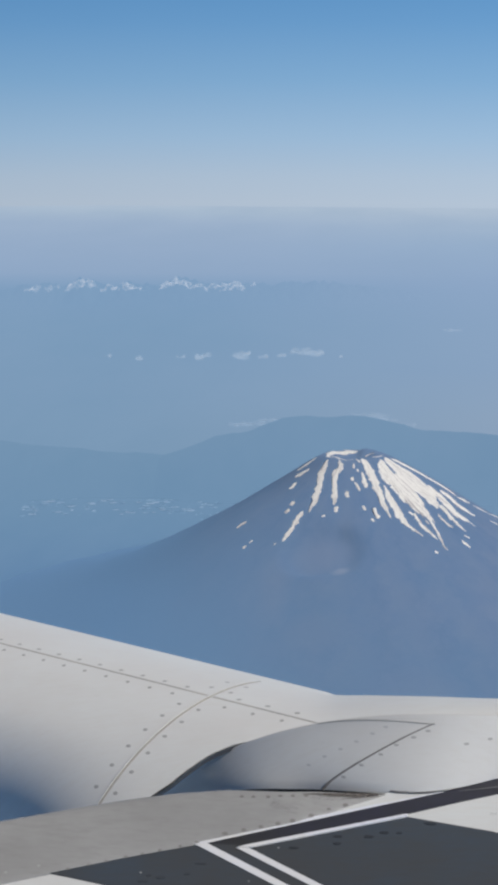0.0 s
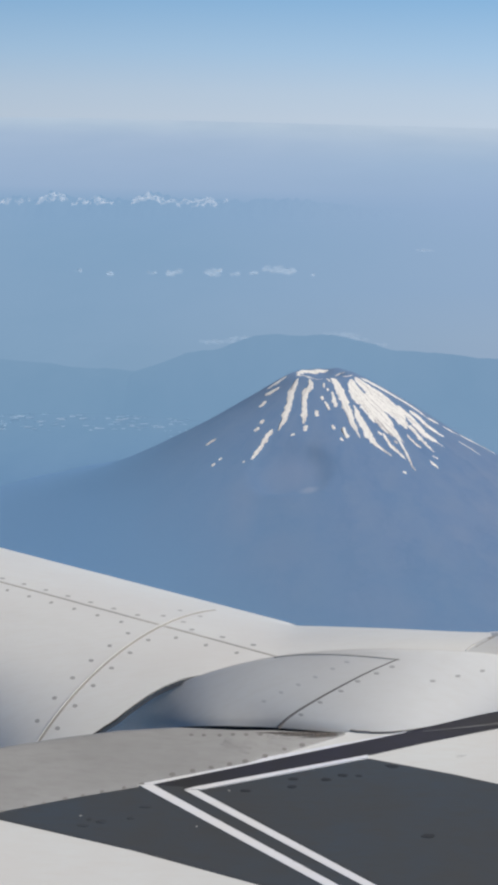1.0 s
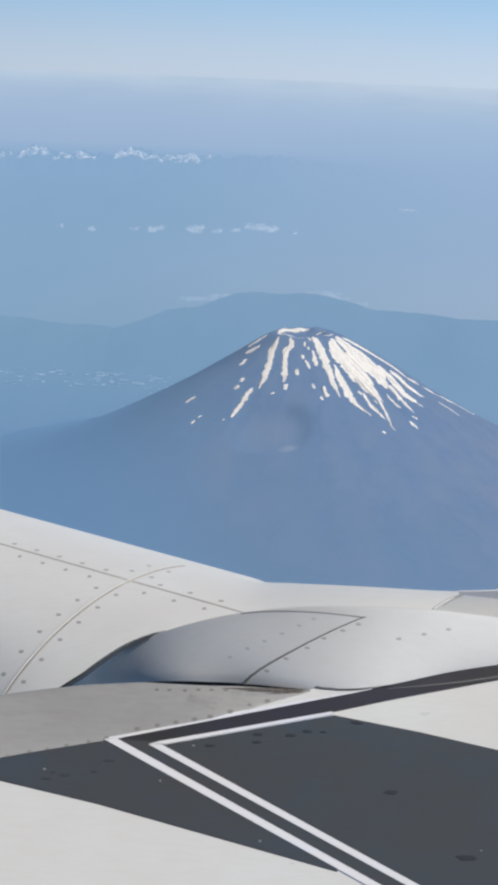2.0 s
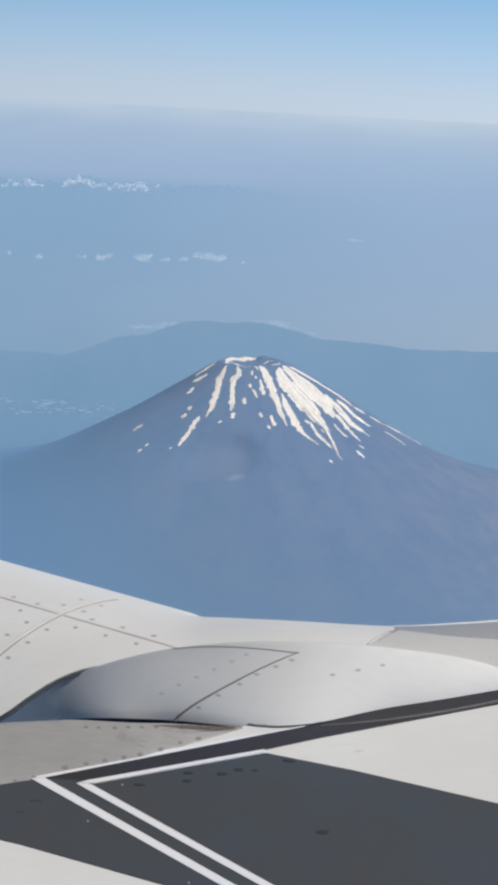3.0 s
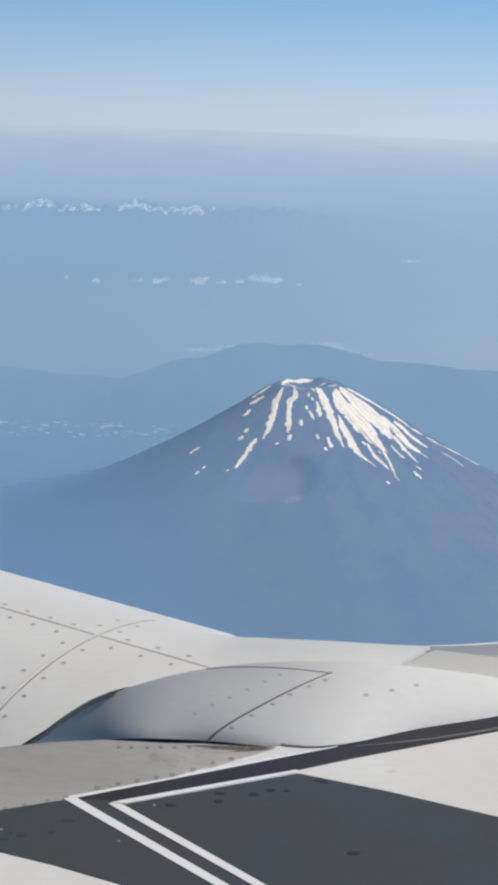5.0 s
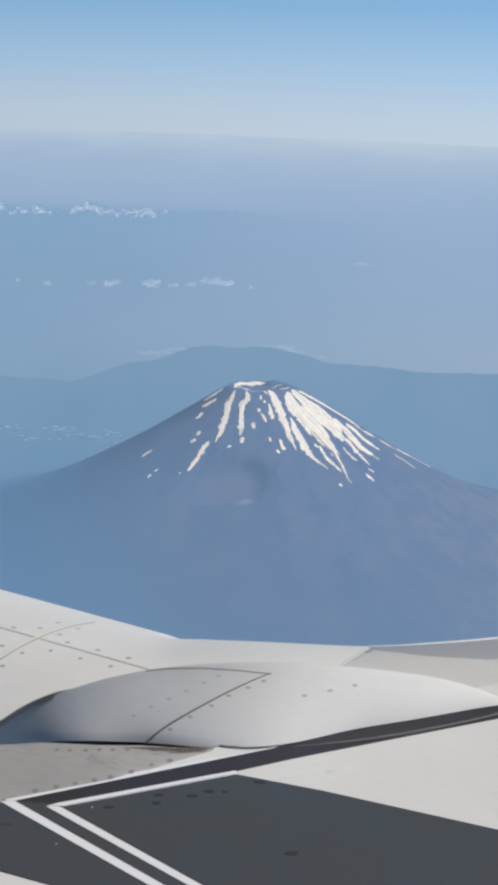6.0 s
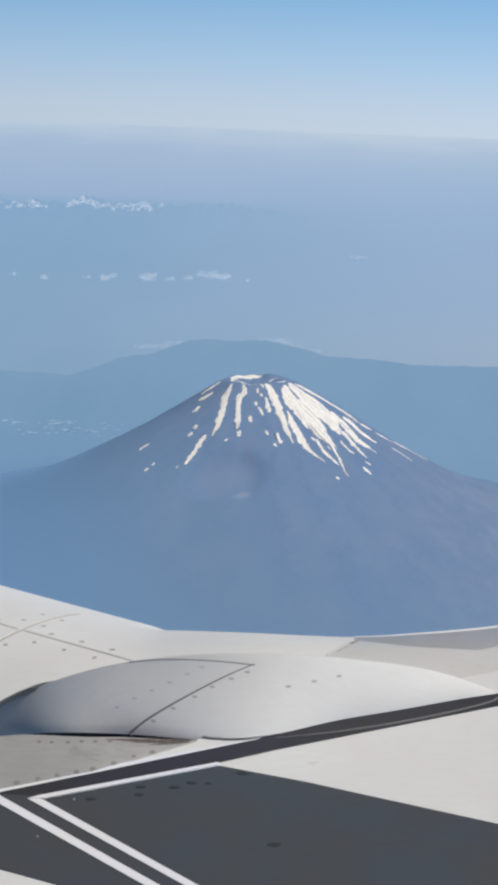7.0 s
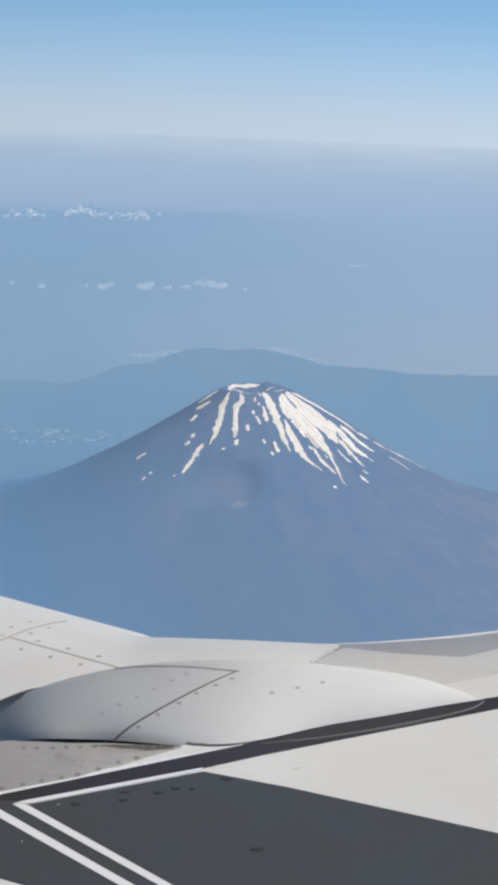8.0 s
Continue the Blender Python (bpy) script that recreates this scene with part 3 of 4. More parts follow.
ROCK, n, l, b = material("hazed_rock", 0.9, 0, 0.05)
place = n.new("ShaderNodeTexCoord")
tex1 = noise_tex(n, l, 0.018, 6, 0.6)
tex2 = noise_tex(n, l, 0.055, 4, 0.55)
# the blue of the air's haze is put into these rock and forest colours
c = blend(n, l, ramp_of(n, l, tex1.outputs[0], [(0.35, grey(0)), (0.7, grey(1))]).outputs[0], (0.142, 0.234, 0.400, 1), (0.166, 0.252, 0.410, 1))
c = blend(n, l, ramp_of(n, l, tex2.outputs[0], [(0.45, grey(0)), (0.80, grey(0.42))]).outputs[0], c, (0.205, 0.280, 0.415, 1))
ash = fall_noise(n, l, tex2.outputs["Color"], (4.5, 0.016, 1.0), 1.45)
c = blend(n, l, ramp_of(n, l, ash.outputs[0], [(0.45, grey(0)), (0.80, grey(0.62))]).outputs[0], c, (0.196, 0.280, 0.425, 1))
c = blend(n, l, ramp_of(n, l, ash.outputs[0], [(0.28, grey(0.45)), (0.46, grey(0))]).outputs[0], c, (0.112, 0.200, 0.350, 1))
# grey-pink ash on the floor of the side crater and spilling down below it; the small palest spot is the lip's
# highlight, painted on
for x0, y0, rx, ry, most, tint in ((-24, -86, 22, 15, 0.5, (0.218, 0.280, 0.415, 1)), (-54, -112, 12, 30, 0.5, (0.218, 0.280, 0.415, 1)), (-8, -101, 7, 4.5, 0.8, (0.275, 0.335, 0.465, 1)),
                               (-30, -150, 22, 16, 0.35, (0.218, 0.280, 0.415, 1)), (45, -190, 26, 18, 0.4, (0.218, 0.280, 0.415, 1))):
    spot = n.new("ShaderNodeVectorMath")
    spot.operation = "MULTIPLY_ADD"
    spot.inputs[1].default_value, spot.inputs[2].default_value = (0.5 / rx, 0.5 / ry, 0), (-0.5 * x0 / rx, -0.5 * y0 / ry, 0)
    l.new(place.outputs["Object"], spot.inputs[0])
    far = n.new("ShaderNodeVectorMath")
    far.operation = "LENGTH"
    l.new(spot.outputs[0], far.inputs[0])
    wide = n.new("ShaderNodeMath")
    wide.operation = "MULTIPLY_ADD"
    wide.inputs[1].default_value = 0.45
    l.new(tex2.outputs[0], wide.inputs[0])
    l.new(far.outputs["Value"], wide.inputs[2])
    c = blend(n, l, ramp_of(n, l, wide.outputs[0], [(0.0, grey(most)), (0.45, grey(most)), (0.80, grey(0))]).outputs[0], c, tint)
# paler patchy scoria on one flank, lightened further for its fade into haze
xsep = n.new("ShaderNodeSeparateXYZ")
xco = n.new("ShaderNodeTexCoord")
l.new(xco.outputs["Object"], xsep.inputs[0])
xmap = n.new("ShaderNodeMapRange")
xmap.inputs["From Min"].default_value, xmap.inputs["From Max"].default_value = 70, 190
xmap.inputs["To Max"].default_value = 0.6
l.new(xsep.outputs["X"], xmap.inputs["Value"])
xmul = n.new("ShaderNodeMath")
xmul.operation = "MULTIPLY"
l.new(xmap.outputs[0], xmul.inputs[0])
l.new(ramp_of(n, l, tex2.outputs[0], [(0.3, grey(0.2)), (0.65, grey(1))]).outputs[0], xmul.inputs[1])
c = blend(n, l, xmul.outputs[0], c, (0.248, 0.298, 0.420, 1))
# forest takes over on the lower slopes, in colours painted to merge into the haze
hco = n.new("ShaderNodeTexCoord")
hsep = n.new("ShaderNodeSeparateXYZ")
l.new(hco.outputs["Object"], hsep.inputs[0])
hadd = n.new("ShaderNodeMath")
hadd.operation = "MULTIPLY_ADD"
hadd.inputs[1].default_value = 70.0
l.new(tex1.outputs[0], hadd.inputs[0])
# drawn higher on the flank turned from the sun, to lighten its shade
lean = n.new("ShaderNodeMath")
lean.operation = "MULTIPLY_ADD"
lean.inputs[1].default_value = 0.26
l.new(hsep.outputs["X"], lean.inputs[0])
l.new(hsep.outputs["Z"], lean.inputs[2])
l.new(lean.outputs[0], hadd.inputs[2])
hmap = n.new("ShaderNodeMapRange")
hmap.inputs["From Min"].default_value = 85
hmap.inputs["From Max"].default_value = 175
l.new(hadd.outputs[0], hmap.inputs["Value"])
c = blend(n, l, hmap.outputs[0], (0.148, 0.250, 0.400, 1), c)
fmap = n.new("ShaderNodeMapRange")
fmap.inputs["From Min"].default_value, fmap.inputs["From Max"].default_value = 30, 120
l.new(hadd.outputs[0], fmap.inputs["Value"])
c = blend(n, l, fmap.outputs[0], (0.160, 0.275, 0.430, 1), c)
# flank turned from the sun: lighter, bluer tint painted against its shade
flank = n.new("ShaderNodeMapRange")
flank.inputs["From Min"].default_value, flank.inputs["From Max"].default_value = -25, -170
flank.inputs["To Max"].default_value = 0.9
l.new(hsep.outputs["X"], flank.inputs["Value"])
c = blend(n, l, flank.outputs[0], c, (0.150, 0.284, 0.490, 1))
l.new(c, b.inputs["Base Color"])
level_light(n, l, b, 0.89, (0.2, -0.12, 1))

SNOW, n, l, b = material("old_snow", 0.7, 0, 0.3)
tex = fall_noise(n, l, noise_tex(n, l, 0.09, 4, 0.6).outputs["Color"], (16.0, 0.03, 1.0), 2.4)
l.new(blend(n, l, ramp_of(n, l, tex.outputs[0], [(0.50, grey(0)), (0.70, grey(1))]).outputs[0], (0.92, 0.90, 0.86, 1), (0.44, 0.41, 0.42, 1)), b.inputs["Base Color"])
level_light(n, l, b, 0.6)

# the clouds' sunlit brightness is put in as emission
CLOUD, n, l, b = material("glowing_cloud", 1.0, 0, 0.0)
b.inputs["Base Color"].default_value = (0.1, 0.1, 0.1, 1)
b.inputs["Emission Color"].default_value, b.inputs["Emission Strength"].default_value = lin(196, 212, 230), 0.95
info = n.new("ShaderNodeObjectInfo")
l.new(ramp_of(n, l, info.outputs["Random"], [(0.0, grey(0.06)), (1.0, grey(0.13))]).outputs[0], b.inputs["Alpha"])

# the mist glows by itself in place of daylight on it
MIST, n, l, b = material("glowing_mist", 1.0, 0, 0.0)
b.inputs["Base Color"].default_value = (0.1, 0.1, 0.1, 1)
b.inputs["Emission Color"].default_value, b.inputs["Emission Strength"].default_value = lin(184, 203, 225), 0.95
b.inputs["Alpha"].default_value = 0.06

# far snow: hazy daylight on it is replaced by emission
CAP, n, l, b = material("glowing_far_snow", 1.0, 0, 0.0)
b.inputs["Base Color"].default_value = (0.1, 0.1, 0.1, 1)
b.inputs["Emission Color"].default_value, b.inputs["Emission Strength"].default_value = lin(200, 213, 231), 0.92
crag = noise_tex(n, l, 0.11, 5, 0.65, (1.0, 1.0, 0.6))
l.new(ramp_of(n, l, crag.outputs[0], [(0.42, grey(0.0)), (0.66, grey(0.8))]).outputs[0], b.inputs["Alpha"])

# hazy distance: haze painted in as emission over thin dark forest, paler with distance and to one side
HAZE, n, l, b = material("glowing_haze", 0.9, 0, 0.0)
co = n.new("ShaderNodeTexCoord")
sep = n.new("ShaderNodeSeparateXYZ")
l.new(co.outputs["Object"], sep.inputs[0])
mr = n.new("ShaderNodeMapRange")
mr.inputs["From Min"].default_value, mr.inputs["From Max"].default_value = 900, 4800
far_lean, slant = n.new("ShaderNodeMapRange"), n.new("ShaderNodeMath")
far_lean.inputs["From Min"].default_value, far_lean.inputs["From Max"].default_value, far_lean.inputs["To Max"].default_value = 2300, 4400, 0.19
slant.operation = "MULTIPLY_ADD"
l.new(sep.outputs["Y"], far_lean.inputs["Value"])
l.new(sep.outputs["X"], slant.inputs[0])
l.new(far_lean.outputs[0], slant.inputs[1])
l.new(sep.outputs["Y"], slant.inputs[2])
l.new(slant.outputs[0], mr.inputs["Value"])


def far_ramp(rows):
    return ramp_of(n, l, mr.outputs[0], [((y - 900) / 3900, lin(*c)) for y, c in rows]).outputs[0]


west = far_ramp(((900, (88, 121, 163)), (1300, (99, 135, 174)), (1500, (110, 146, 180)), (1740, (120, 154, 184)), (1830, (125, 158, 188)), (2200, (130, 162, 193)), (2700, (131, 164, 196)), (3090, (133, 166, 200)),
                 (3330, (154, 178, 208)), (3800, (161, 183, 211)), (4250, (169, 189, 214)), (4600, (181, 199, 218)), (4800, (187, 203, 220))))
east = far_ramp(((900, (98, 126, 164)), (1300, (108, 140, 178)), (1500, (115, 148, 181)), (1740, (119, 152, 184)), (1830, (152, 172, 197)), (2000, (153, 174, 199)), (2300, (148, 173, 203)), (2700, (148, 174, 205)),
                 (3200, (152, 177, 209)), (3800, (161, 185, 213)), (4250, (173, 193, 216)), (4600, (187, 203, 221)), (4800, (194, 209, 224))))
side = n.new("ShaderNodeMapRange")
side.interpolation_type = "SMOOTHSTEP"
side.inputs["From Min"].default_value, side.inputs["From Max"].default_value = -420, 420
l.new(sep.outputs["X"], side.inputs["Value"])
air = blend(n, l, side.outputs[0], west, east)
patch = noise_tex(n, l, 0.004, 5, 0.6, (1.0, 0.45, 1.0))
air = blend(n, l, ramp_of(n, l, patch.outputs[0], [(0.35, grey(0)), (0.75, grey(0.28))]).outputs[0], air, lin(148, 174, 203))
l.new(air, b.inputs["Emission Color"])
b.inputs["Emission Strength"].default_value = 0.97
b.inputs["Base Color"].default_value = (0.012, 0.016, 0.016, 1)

# ground: one sheet to the horizon
gv, gn = [], 110
for i in range(gn):
    x = -3400 + 6800 * i / (gn - 1)
    for j in range(gn):
        y = -900 + (5640 - 0.19 * max(-800, min(800, x))) * j / (gn - 1)
        gv.append((x, y, GROUND_Z + 6 * fbm(x * 0.004, y * 0.004) * max(0.0, 1 - max(y, 0) / 4000)))
tagged(mesh_ob("ground", gv, grid_faces(gn, gn), HAZE), "forested plain reaching the horizon, blue-green with painted glowing haze", "ground", kind="structure")

# volcano
volcano = tagged(new("snowy_volcano"), "conical volcano with blue haze in its colours and streaks of old snow", "mountain")
volcano.location = (PEAK[0], PEAK[1], GROUND_Z)
NR, NA = 170, 420
mv = []
for i in range(NR):
    r = 600 * (i / (NR - 1)) ** 1.6
    for j in range(NA):
        az = math.tau * j / NA
        x, y = PEAK[0] + r * math.sin(az), PEAK[1] - r * math.cos(az)
        mv.append((x - PEAK[0], y - PEAK[1], cone_z(x, y) - GROUND_Z))
mesh_ob("slope", mv, grid_faces(NR, NA, True), ROCK, volcano, "volcanic rock slope with gullies, blue haze painted into its colour")


def snow(chain):
    """A ragged streak of snow lying on the slope along points (x, y, width)."""
    c = np.array(chain, float)
    seed = random.random() * 50
    ln = sum(np.linalg.norm(c[k + 1, :2] - c[k, :2]) for k in range(len(c) - 1))
    steps = max(8, int(ln / 0.6))
    pts = [curve_at(c, k / steps) for k in range(steps + 1)]
    vs = []
    for k, p in enumerate(pts):
        t = k / steps
        d = pts[min(k + 1, steps)][:2] - pts[max(k - 1, 0)][:2]
        d /= np.linalg.norm(d) + 1e-9
        side = np.array([-d[1], d[0]])
        w = max(p[2], 0.5) * min(1.0, 0.45 + 6 * t, 0.35 + 5 * (1 - t))
        mid = p[:2] + side * min(w, 3.0) * 0.25 * noise.noise((seed, t * ln * 0.22, 0))
        for q in (-0.5, -0.36, -0.18, 0.0, 0.18, 0.36, 0.5):
            rag = 1.0 + (0.7 * noise.noise((seed + 9 * q, t * ln * 0.35, 5)) + 0.55 * noise.noise((seed + 4 * q, t * ln * 0.9, 8))) * min(1.0, 4.0 / w)
            g = mid + side * q * w * rag
            z = cone_z(PEAK[0] + g[0], PEAK[1] + g[1]) - GROUND_Z
            vs.append((g[0], g[1], z + (0.26 if abs(q) < 0.4 else 0.06)))
    mesh_ob("snow_patch", vs, grid_faces(steps + 1, 7), SNOW, volcano)


def fingers(chain, count):
    """Thin tongues of snow that run on downhill from a field's lower end."""
    c = np.array(chain, float)
    down = c[-1, :2] - c[-2, :2]
    down /= np.linalg.norm(down)
    side = np.array([-down[1], down[0]])
    for k in range(count):
        at = curve_at(c, random.uniform(0.55, 0.9))
        g = at[:2] + side * at[2] * random.uniform(-0.55, 0.55)
        ln, w = random.uniform(7, 16), random.uniform(0.9, 1.7)
        snow([(*g, w), (*(g + down * ln * 0.5 + side * random.uniform(-0.8, 0.8)), w * random.uniform(0.7, 1.1)), (*(g + down * ln), 0.6)])


SHADE_SIDE_SNOW = [
    [(-17.7, -15.5, 3.2), (-21.1, -22.2, 3.9), (-23.1, -33.4, 4.5), (-24.8, -39.9, 5.0), (-26.5, -46.5, 4.6), (-30.4, -55.0, 2.3)],
    [(-9.2, -19.5, 2.3), (-8.3, -25.7, 3.7), (-11.8, -28.7, 4.8), (-12.7, -35.6, 3.8), (-12.4, -45.5, 3.5), (-12.9, -53.8, 3.4)],
    [(-10.9, -54.9, 2.4), (-11.9, -59.2, 2.6)],
    [(-4.6, -44.4, 1.8), (-4.0, -49.2, 3.3)],
    [(-48.5, -72.6, 2.8), (-42.7, -64.4, 3.2), (-37.7, -56.8, 3.6), (-34.4, -52.7, 2.6)],
    [(-40.0, -1.8, 3.5), (-32.2, -0.6, 6.0), (-25.8, 0.6, 2.0)],
    [(-41.4, -11.5, 3.6), (-35.8, -12.4, 4.2), (-31.0, -12.7, 3.0)],
    [(-44.8, -23.9, 3.0), (-40.6, -20.3, 3.2)],
    [(-43.5, -42.7, 2.8), (-41.3, -40.2, 2.8)],
    [(-47.6, -47.3, 2.4), (-44.1, -45.9, 2.6)],
]
SHADE_SIDE_SPECKS = [
    [(-82.3, -36.6, 2.4), (-75.2, -35.5, 2.6)],
    [(-76.5, -64.5, 2.0), (-73.9, -63.0, 2.4)],
    [(-71.7, -61.4, 1.2), (-69.4, -60.4, 1.4)],
    [(-21.6, -61.5, 1.0), (-18.9, -60.6, 1.2)],
    [(-54.3, -72.4, 1.3), (-52.7, -72.2, 1.4)],
    [(0.8, -24.2, 1.5), (0.9, -27.5, 1.5)],
    [(3.3, -27.7, 1.1), (3.8, -29.7, 1.1)],
    [(2.7, -18.8, 1.6), (5.2, -22.8, 1.2)],
    [(-0.5, -33.7, 1.9), (0.4, -36.7, 1.9)],
    [(1.2, -38.0, 1.4), (3.2, -40.8, 1.9), (5.3, -43.9, 1.4)],
]
MIDDLE_SNOW = [
    [(6.6, -29.6, 1.9), (7.9, -34.5, 2.8), (9.1, -37.7, 3.9), (9.2, -41.2, 2.2)],
    [(7.1, -55.0, 2.0), (8.7, -58.2, 2.3)],
    [(14.6, -55.7, 2.4), (16.2, -59.8, 3.2), (17.4, -63.5, 2.6)],
    [(12.8, -64.0, 1.5), (14.7, -66.3, 1.5)],
    [(6.4, -17.0, 3.2), (9.7, -23.7, 4.8), (13.8, -31.2, 6.0), (17.5, -40.9, 5.0), (21.2, -50.0, 4.2), (26.1, -61.1, 1.7)],
    [(21.9, -36.5, 1.9), (25.1, -43.1, 3.7), (27.6, -48.3, 5.5), (31.2, -54.7, 5.4), (35.1, -61.6, 4.1), (40.6, -65.0, 2.4), (48.1, -68.8, 1.3)],
    [(42.7, -51.4, 1.8), (45.8, -58.1, 3.0), (50.9, -61.9, 3.0), (58.0, -67.5, 1.0)],
]
SUNNY_FIELD = [
    [(20.5, -13.8, 5.0), (24.7, -25.2, 10.0), (31.1, -28.9, 13.0), (36.8, -34.4, 12.2), (42.0, -40.3, 11.2), (46.0, -44.7, 8.5), (50.0, -47.6, 5.2), (54.3, -52.8, 2.0)],
    [(53.2, -49.4, 1.8), (55.8, -57.1, 1.4), (59.2, -64.0, 1.0)],
    [(23.9, -6.0, 8.0), (31.2, -12.5, 10.5), (39.5, -14.8, 14.0), (46.4, -20.8, 14.5), (51.6, -25.7, 12.0), (56.0, -31.3, 7.8), (60.0, -36.1, 3.8)],
    [(53.6, -13.0, 5.5), (60.1, -18.2, 7.5), (65.8, -23.0, 6.5), (70.9, -30.1, 6.0), (77.9, -30.9, 4.6), (81.6, -31.1, 2.4)],
]
SUNNY_STREAKS = [
    [(61.3, -30.9, 4.2), (66.5, -36.2, 4.3), (71.7, -41.3, 3.4), (78.8, -46.3, 1.8)],
    [(59.4, -42.5, 1.6), (64.1, -47.2, 2.4), (69.3, -49.5, 2.4)],
    [(27.7, -1.0, 6.5), (37.4, 2.5, 6.5), (45.9, 3.8, 6.0), (54.4, 4.2, 5.2), (63.0, 5.5, 4.8), (69.9, 6.0, 5.4), (75.0, 3.5, 3.0)],
    [(62.6, -9.2, 5.0), (67.6, -8.7, 6.2), (72.9, -12.7, 6.2), (80.0, -14.9, 5.0), (87.6, -14.3, 2.6)],
    [(75.3, 3.0, 2.2), (80.5, 6.0, 4.6), (85.0, 8.0, 2.4)],
    [(88.0, 9.0, 1.8), (94.0, 14.0, 3.4), (101.0, 17.0, 1.8)],
    [(102.0, 24.0, 2.6), (110.6, 29.8, 3.8), (118.0, 38.0, 3.8), (124.0, 43.0, 2.6), (132.0, 48.0, 1.6)],
    [(98.8, -5.5, 1.4), (107.5, -3.7, 1.6), (114.6, -5.5, 1.0)],
]
SUNNY_SPECKS = [
    [(75.0, -58.4, 1.4), (77.8, -59.8, 2.4), (80.9, -62.0, 1.3)],
    [(76.9, -51.6, 1.0), (81.0, -51.7, 1.4)],
    [(55.4, -78.7, 1.6), (57.8, -78.9, 1.6)],
    [(61.1, -70.3, 1.2), (64.6, -73.7, 0.9)],
    [(38.7, -51.9, 1.8), (41.9, -53.2, 2.2)],
    [(49.9, -54.1, 1.3), (52.6, -55.7, 1.8)],
]
RIM_SNOW = [
    [(-19, 3, 3.5), (-13, 12, 4.5), (-4, 17, 4.5), (4, 18, 2.5)],
    [(-15, -3, 5.0), (-10, -8, 5.5), (-2, -10, 4.0), (5, -9, 2.4)],
    [(-18.5, -4, 3.0), (-15.5, -9, 4.6), (-9, -14, 4.4), (0, -17, 2.6)],
    [(-17, 2, 2.0), (-18, -5, 2.4)],
    [(6, -10, 2.0), (11, -6, 2.6), (10, 0, 1.8)],
    [(14, -13, 1.2), (18, -11, 1.4), (21, -7, 1.0)],
    [(9, 6, 1.0), (13, 8, 1.3), (16, 6, 0.9)],
]
for chain in SHADE_SIDE_SNOW + SHADE_SIDE_SPECKS + RIM_SNOW + MIDDLE_SNOW + SUNNY_STREAKS + SUNNY_SPECKS:
    snow(chain)
for chain in SUNNY_FIELD:
    snow([(x, y, 1.28 * w) for x, y, w in chain])
    fingers(chain, 4)


def ridge(name, cuts, y0, depth, profile, mat, label, category, rough=1.0, nv=26):
    """A mountain range: a profile along x times a hump across y, broken by spurs; one part for each stretch between the cuts."""
    top = tagged(new(name), label, category)
    top.location = (0, 0, 0)
    for x0, x1 in zip(cuts, cuts[1:]):
        nu = max(12, int((x1 - x0) / 9))
        vs = []
        for i in range(nu):
            x = x0 + (x1 - x0) * i / (nu - 1)
            for j in range(nv):
                v = j / (nv - 1)
                y = y0 + depth * (v - 0.5) * 2
                h = profile(x) * (math.sin(math.pi * v) ** 1.3)
                h *= 1 + 0.25 * rough * fbm(x * 0.012, y * 0.012, 2)
                h += rough * 4 * fbm(x * 0.03, y * 0.03, 9) * math.sin(math.pi * v) * min(1.0, profile(x) / 30)
                vs.append((x, y, GROUND_Z - 8 + h))
        mesh_ob("ridge", vs, grid_faces(nu, nv), mat, top)
    return top


def bell(x, c, w):
    return math.exp(-((x - c) / w) ** 2)


RANGE_X = (-460, -277, -215, -167, -132, -87, -25, 7, 51, 74, 118, 181, 270, 600, 950)
RANGE_H = (0, 16, 34, 50, 61, 73, 81, 80, 71, 64, 61, 58, 53, 45, 40)
ridge("mountain_range", (-460, -170, 60, 300, 950), 1690, 100, lambda x: float(np.interp(x, RANGE_X, RANGE_H)), HAZE, "forested range behind the volcano, dark blue with painted haze", "mountain range", 0.42)
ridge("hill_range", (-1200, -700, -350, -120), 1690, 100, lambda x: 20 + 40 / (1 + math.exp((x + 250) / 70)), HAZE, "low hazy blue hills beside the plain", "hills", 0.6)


# snow-capped far range: jagged crest with a snow mantle on its upper part
def far_crest(x):
    return 22 * bell(x, -512, 26) + 14 * bell(x, -430, 50) + 20 * bell(x, -330, 38) + 13 * bell(x, -600, 60) + 12 * bell(x, -235, 60) + 12 * bell(x, -80, 110)


def far_z(x, y, v):
    h = (far_crest(x) + 22 * min(1.0, max(0.0, (200 - x) / 160))) * math.sin(math.pi * v) ** 1.2
    return GROUND_Z - 6 + h * (1 + 0.25 * fbm(x * 0.05, y * 0.05, 4)) + 5 * fbm(x * 0.10, y * 0.10, 1, 3) * math.sin(math.pi * v)


vs = []
for i in range(220):
    x = -760 + 960 * i / 219
    for j in range(24):
        v = j / 23
        y = 3000 + 90 * (v - 0.5) * 2
        vs.append((x, y, far_z(x, y, v)))
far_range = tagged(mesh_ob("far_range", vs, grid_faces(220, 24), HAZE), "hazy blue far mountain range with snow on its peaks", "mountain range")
vs, fs = [], []
for i in range(220):
    x = -640 + 460 * i / 219
    for j in range(10):
        v = 0.32 + 0.18 * j / 9
        y = 3000 + 90 * (v - 0.5) * 2
        keep = far_crest(x) * math.sin(math.pi * v) - 12 + 10 * fbm(x * 0.06, y * 0.04, 8)
        vs.append((x, y - 1.5, far_z(x, y, v) + (1.2 if keep > 0 else -3.0)))
mesh_ob("snow_cap", vs, grid_faces(220, 10), CAP, far_range, "patchy white snow on the peaks, lit by its own emission")


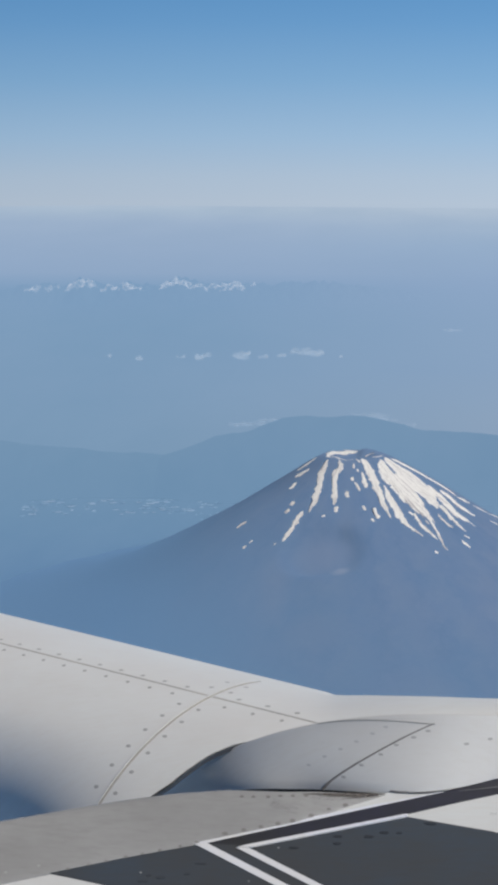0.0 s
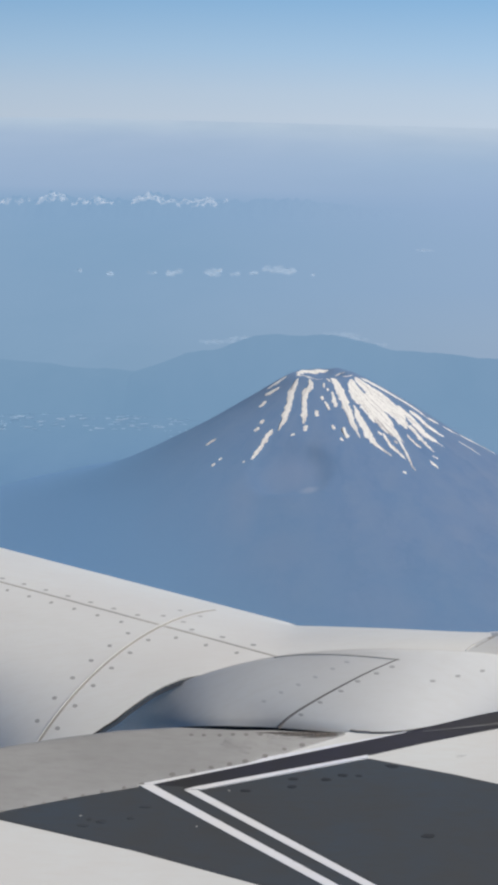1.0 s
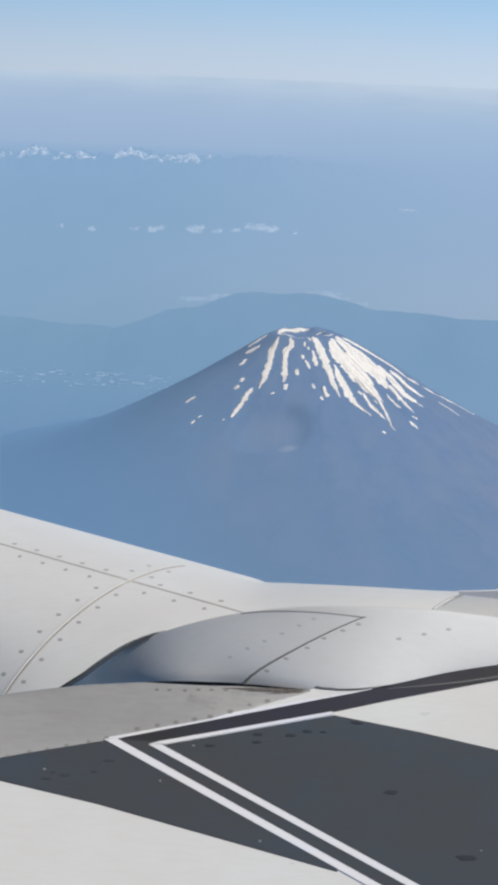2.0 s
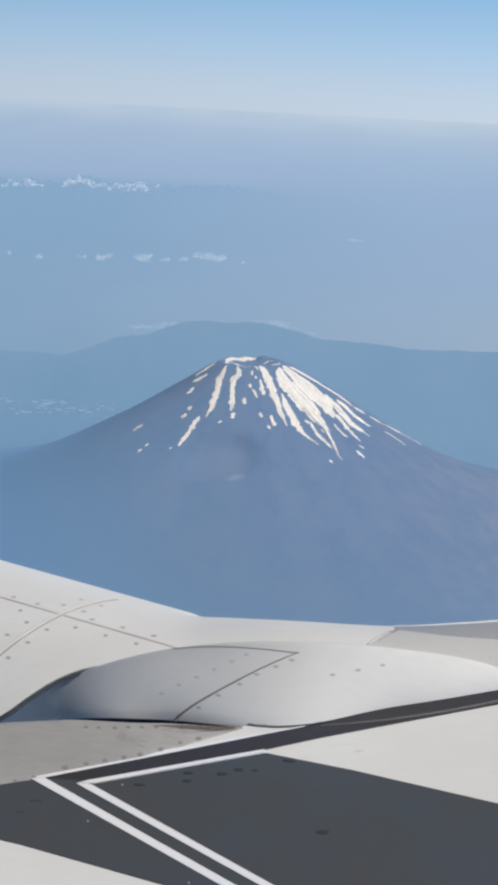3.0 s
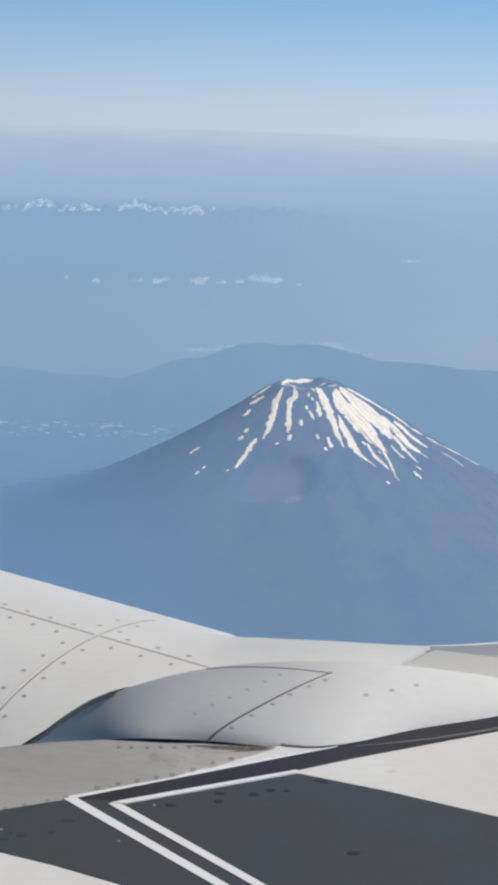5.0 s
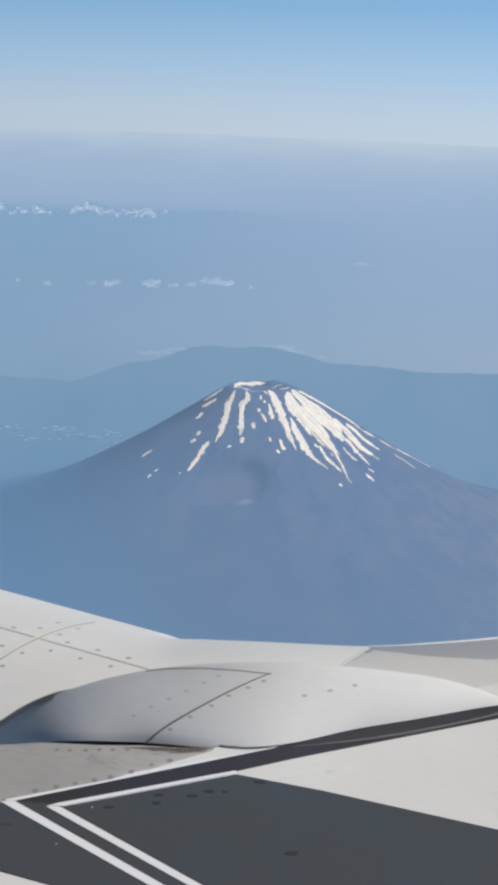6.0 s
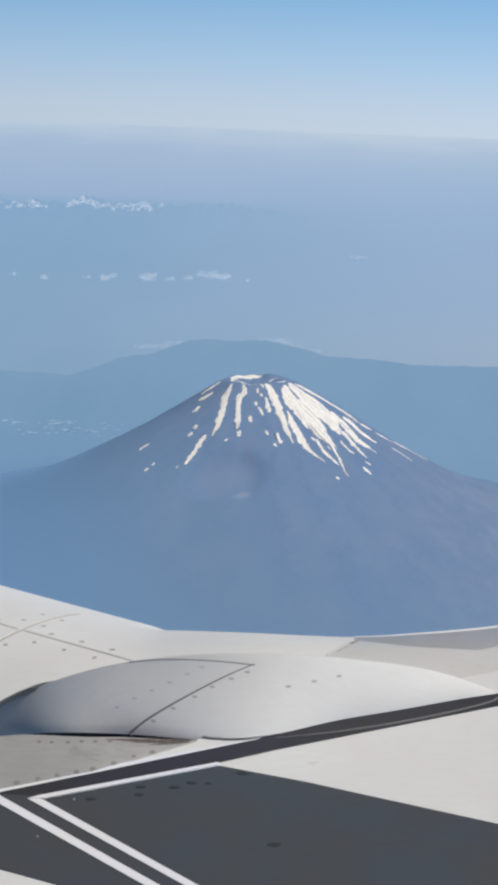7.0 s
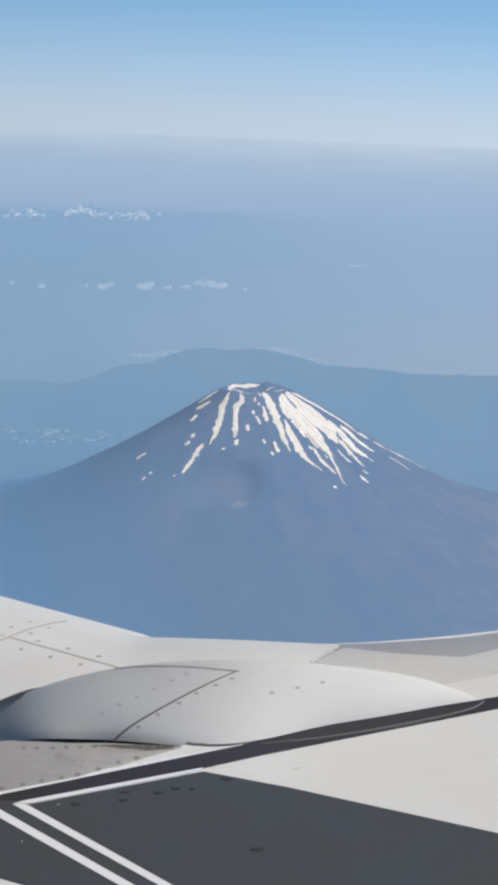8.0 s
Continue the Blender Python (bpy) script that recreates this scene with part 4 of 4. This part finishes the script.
# small fair-weather clouds: flat-based clumps of puffs
def cloud(x, y, z, w, h, mat=CLOUD):
    bm = bmesh.new()
    puffs = max(3, int(w / h * 2))
    for k in range(puffs):
        t = 2 * (k + random.uniform(0.1, 0.9)) / puffs - 1
        r = h * random.uniform(0.45, 0.9) * (1.05 - 0.4 * abs(t))
        m = Matrix.Translation((t * w, random.uniform(-0.5, 0.5) * h, h * random.uniform(0.0, 0.6) * (1 - 0.6 * abs(t)))) @ Matrix.Diagonal((random.uniform(1.0, 1.5), 1.2, random.uniform(0.7, 1.0), 1))
        bmesh.ops.create_icosphere(bm, subdivisions=2, radius=r, matrix=m)
    for v in bm.verts:
        v.co += v.normal * h * 0.7 * fbm(v.co.x * 0.3 + x, v.co.y * 0.25, v.co.z * 0.25, 2)
        v.co.z = max(v.co.z, -0.45 * h)
    me = bpy.data.meshes.new("cloud")
    bm.to_mesh(me)
    bm.free()
    me.polygons.foreach_set("use_smooth", [True] * len(me.polygons))
    me.materials.append(mat)
    ob = new("cloud", me)
    ob.location = (x, y, z)
    return tagged(ob, "small glowing white cloud low over the plain", "cloud", group="clouds over the plain")


for x, z, w, h in ((-252, -449, 7, 3.5), (-226, -450, 6, 4.5), (-214, -447, 4, 4), (-161, -449, 8, 6), (-152, -444, 3, 4), (-128, -449, 7, 3.5),
                   (-102, -447, 8, 3), (-80, -443, 8, 5.5), (-64, -443, 9, 6), (-48, -445, 8, 5), (-14, -450, 3, 2), (-316, -451, 5, 4), (-362, -447, 6, 3.5),
                   (151, -411, 14, 2.4)):
    cloud(x, 2300, z, 0.85 * w, 1.35 * h)
for x, z, w, h in ((22, -397, 12, 1.6), (38, -401, 8, 1.3), (-118, -407, 14, 1.8), (-92, -402, 9, 1.4), (64, -408, 7, 1.2)):
    tagged(cloud(x, 1800, z - 26, 1.9 * w, 2.4 * h, MIST), "thin glowing mist behind the crest of the range")

# town on the plain: pale roofs and fields
vs, fs = [], []
for k in range(300):
    cx = random.choice((-330, -290, -200, -180, -160, -150, -140))
    x, y = random.gauss(cx, 30), random.gauss(1590, 26)
    a, bx, hz = random.uniform(1.2, 4.5), random.uniform(0.8, 2.2), random.uniform(0.05, 0.16)
    z = GROUND_Z + 6 * fbm(x * 0.004, y * 0.004) * (1 - y / 4000) - 0.1
    i0 = len(vs)
    vs += [(x + sx * a, y + sy * bx, z + sz * hz) for sz in (0, 1) for sx, sy in ((-1, -1), (1, -1), (1, 1), (-1, 1))]
    vs += [(x - a, y, z + hz * 1.5), (x + a, y, z + hz * 1.5)]
    fs += [tuple(i0 + q for q in f) for f in ((0, 1, 5, 4), (1, 2, 6, 9, 5), (2, 3, 7, 6), (3, 0, 4, 8, 7), (4, 5, 9, 8), (6, 7, 8, 9))]
# haze blue is mixed into the roof colours
TOWN, n, l, b = material("hazed_roofs", 0.8, 0, 0.1)
tx = n.new("ShaderNodeNewGeometry")
l.new(ramp_of(n, l, tx.outputs["Random Per Island"], [(0.0, (0.22, 0.38, 0.57, 1)), (1.0, (0.42, 0.57, 0.74, 1))]).outputs[0], b.inputs["Base Color"])
tagged(mesh_ob("town", vs, fs, TOWN, smooth=False), "scattered pale roofs of a town on the plain, tinted with haze", "town", kind="stuff")
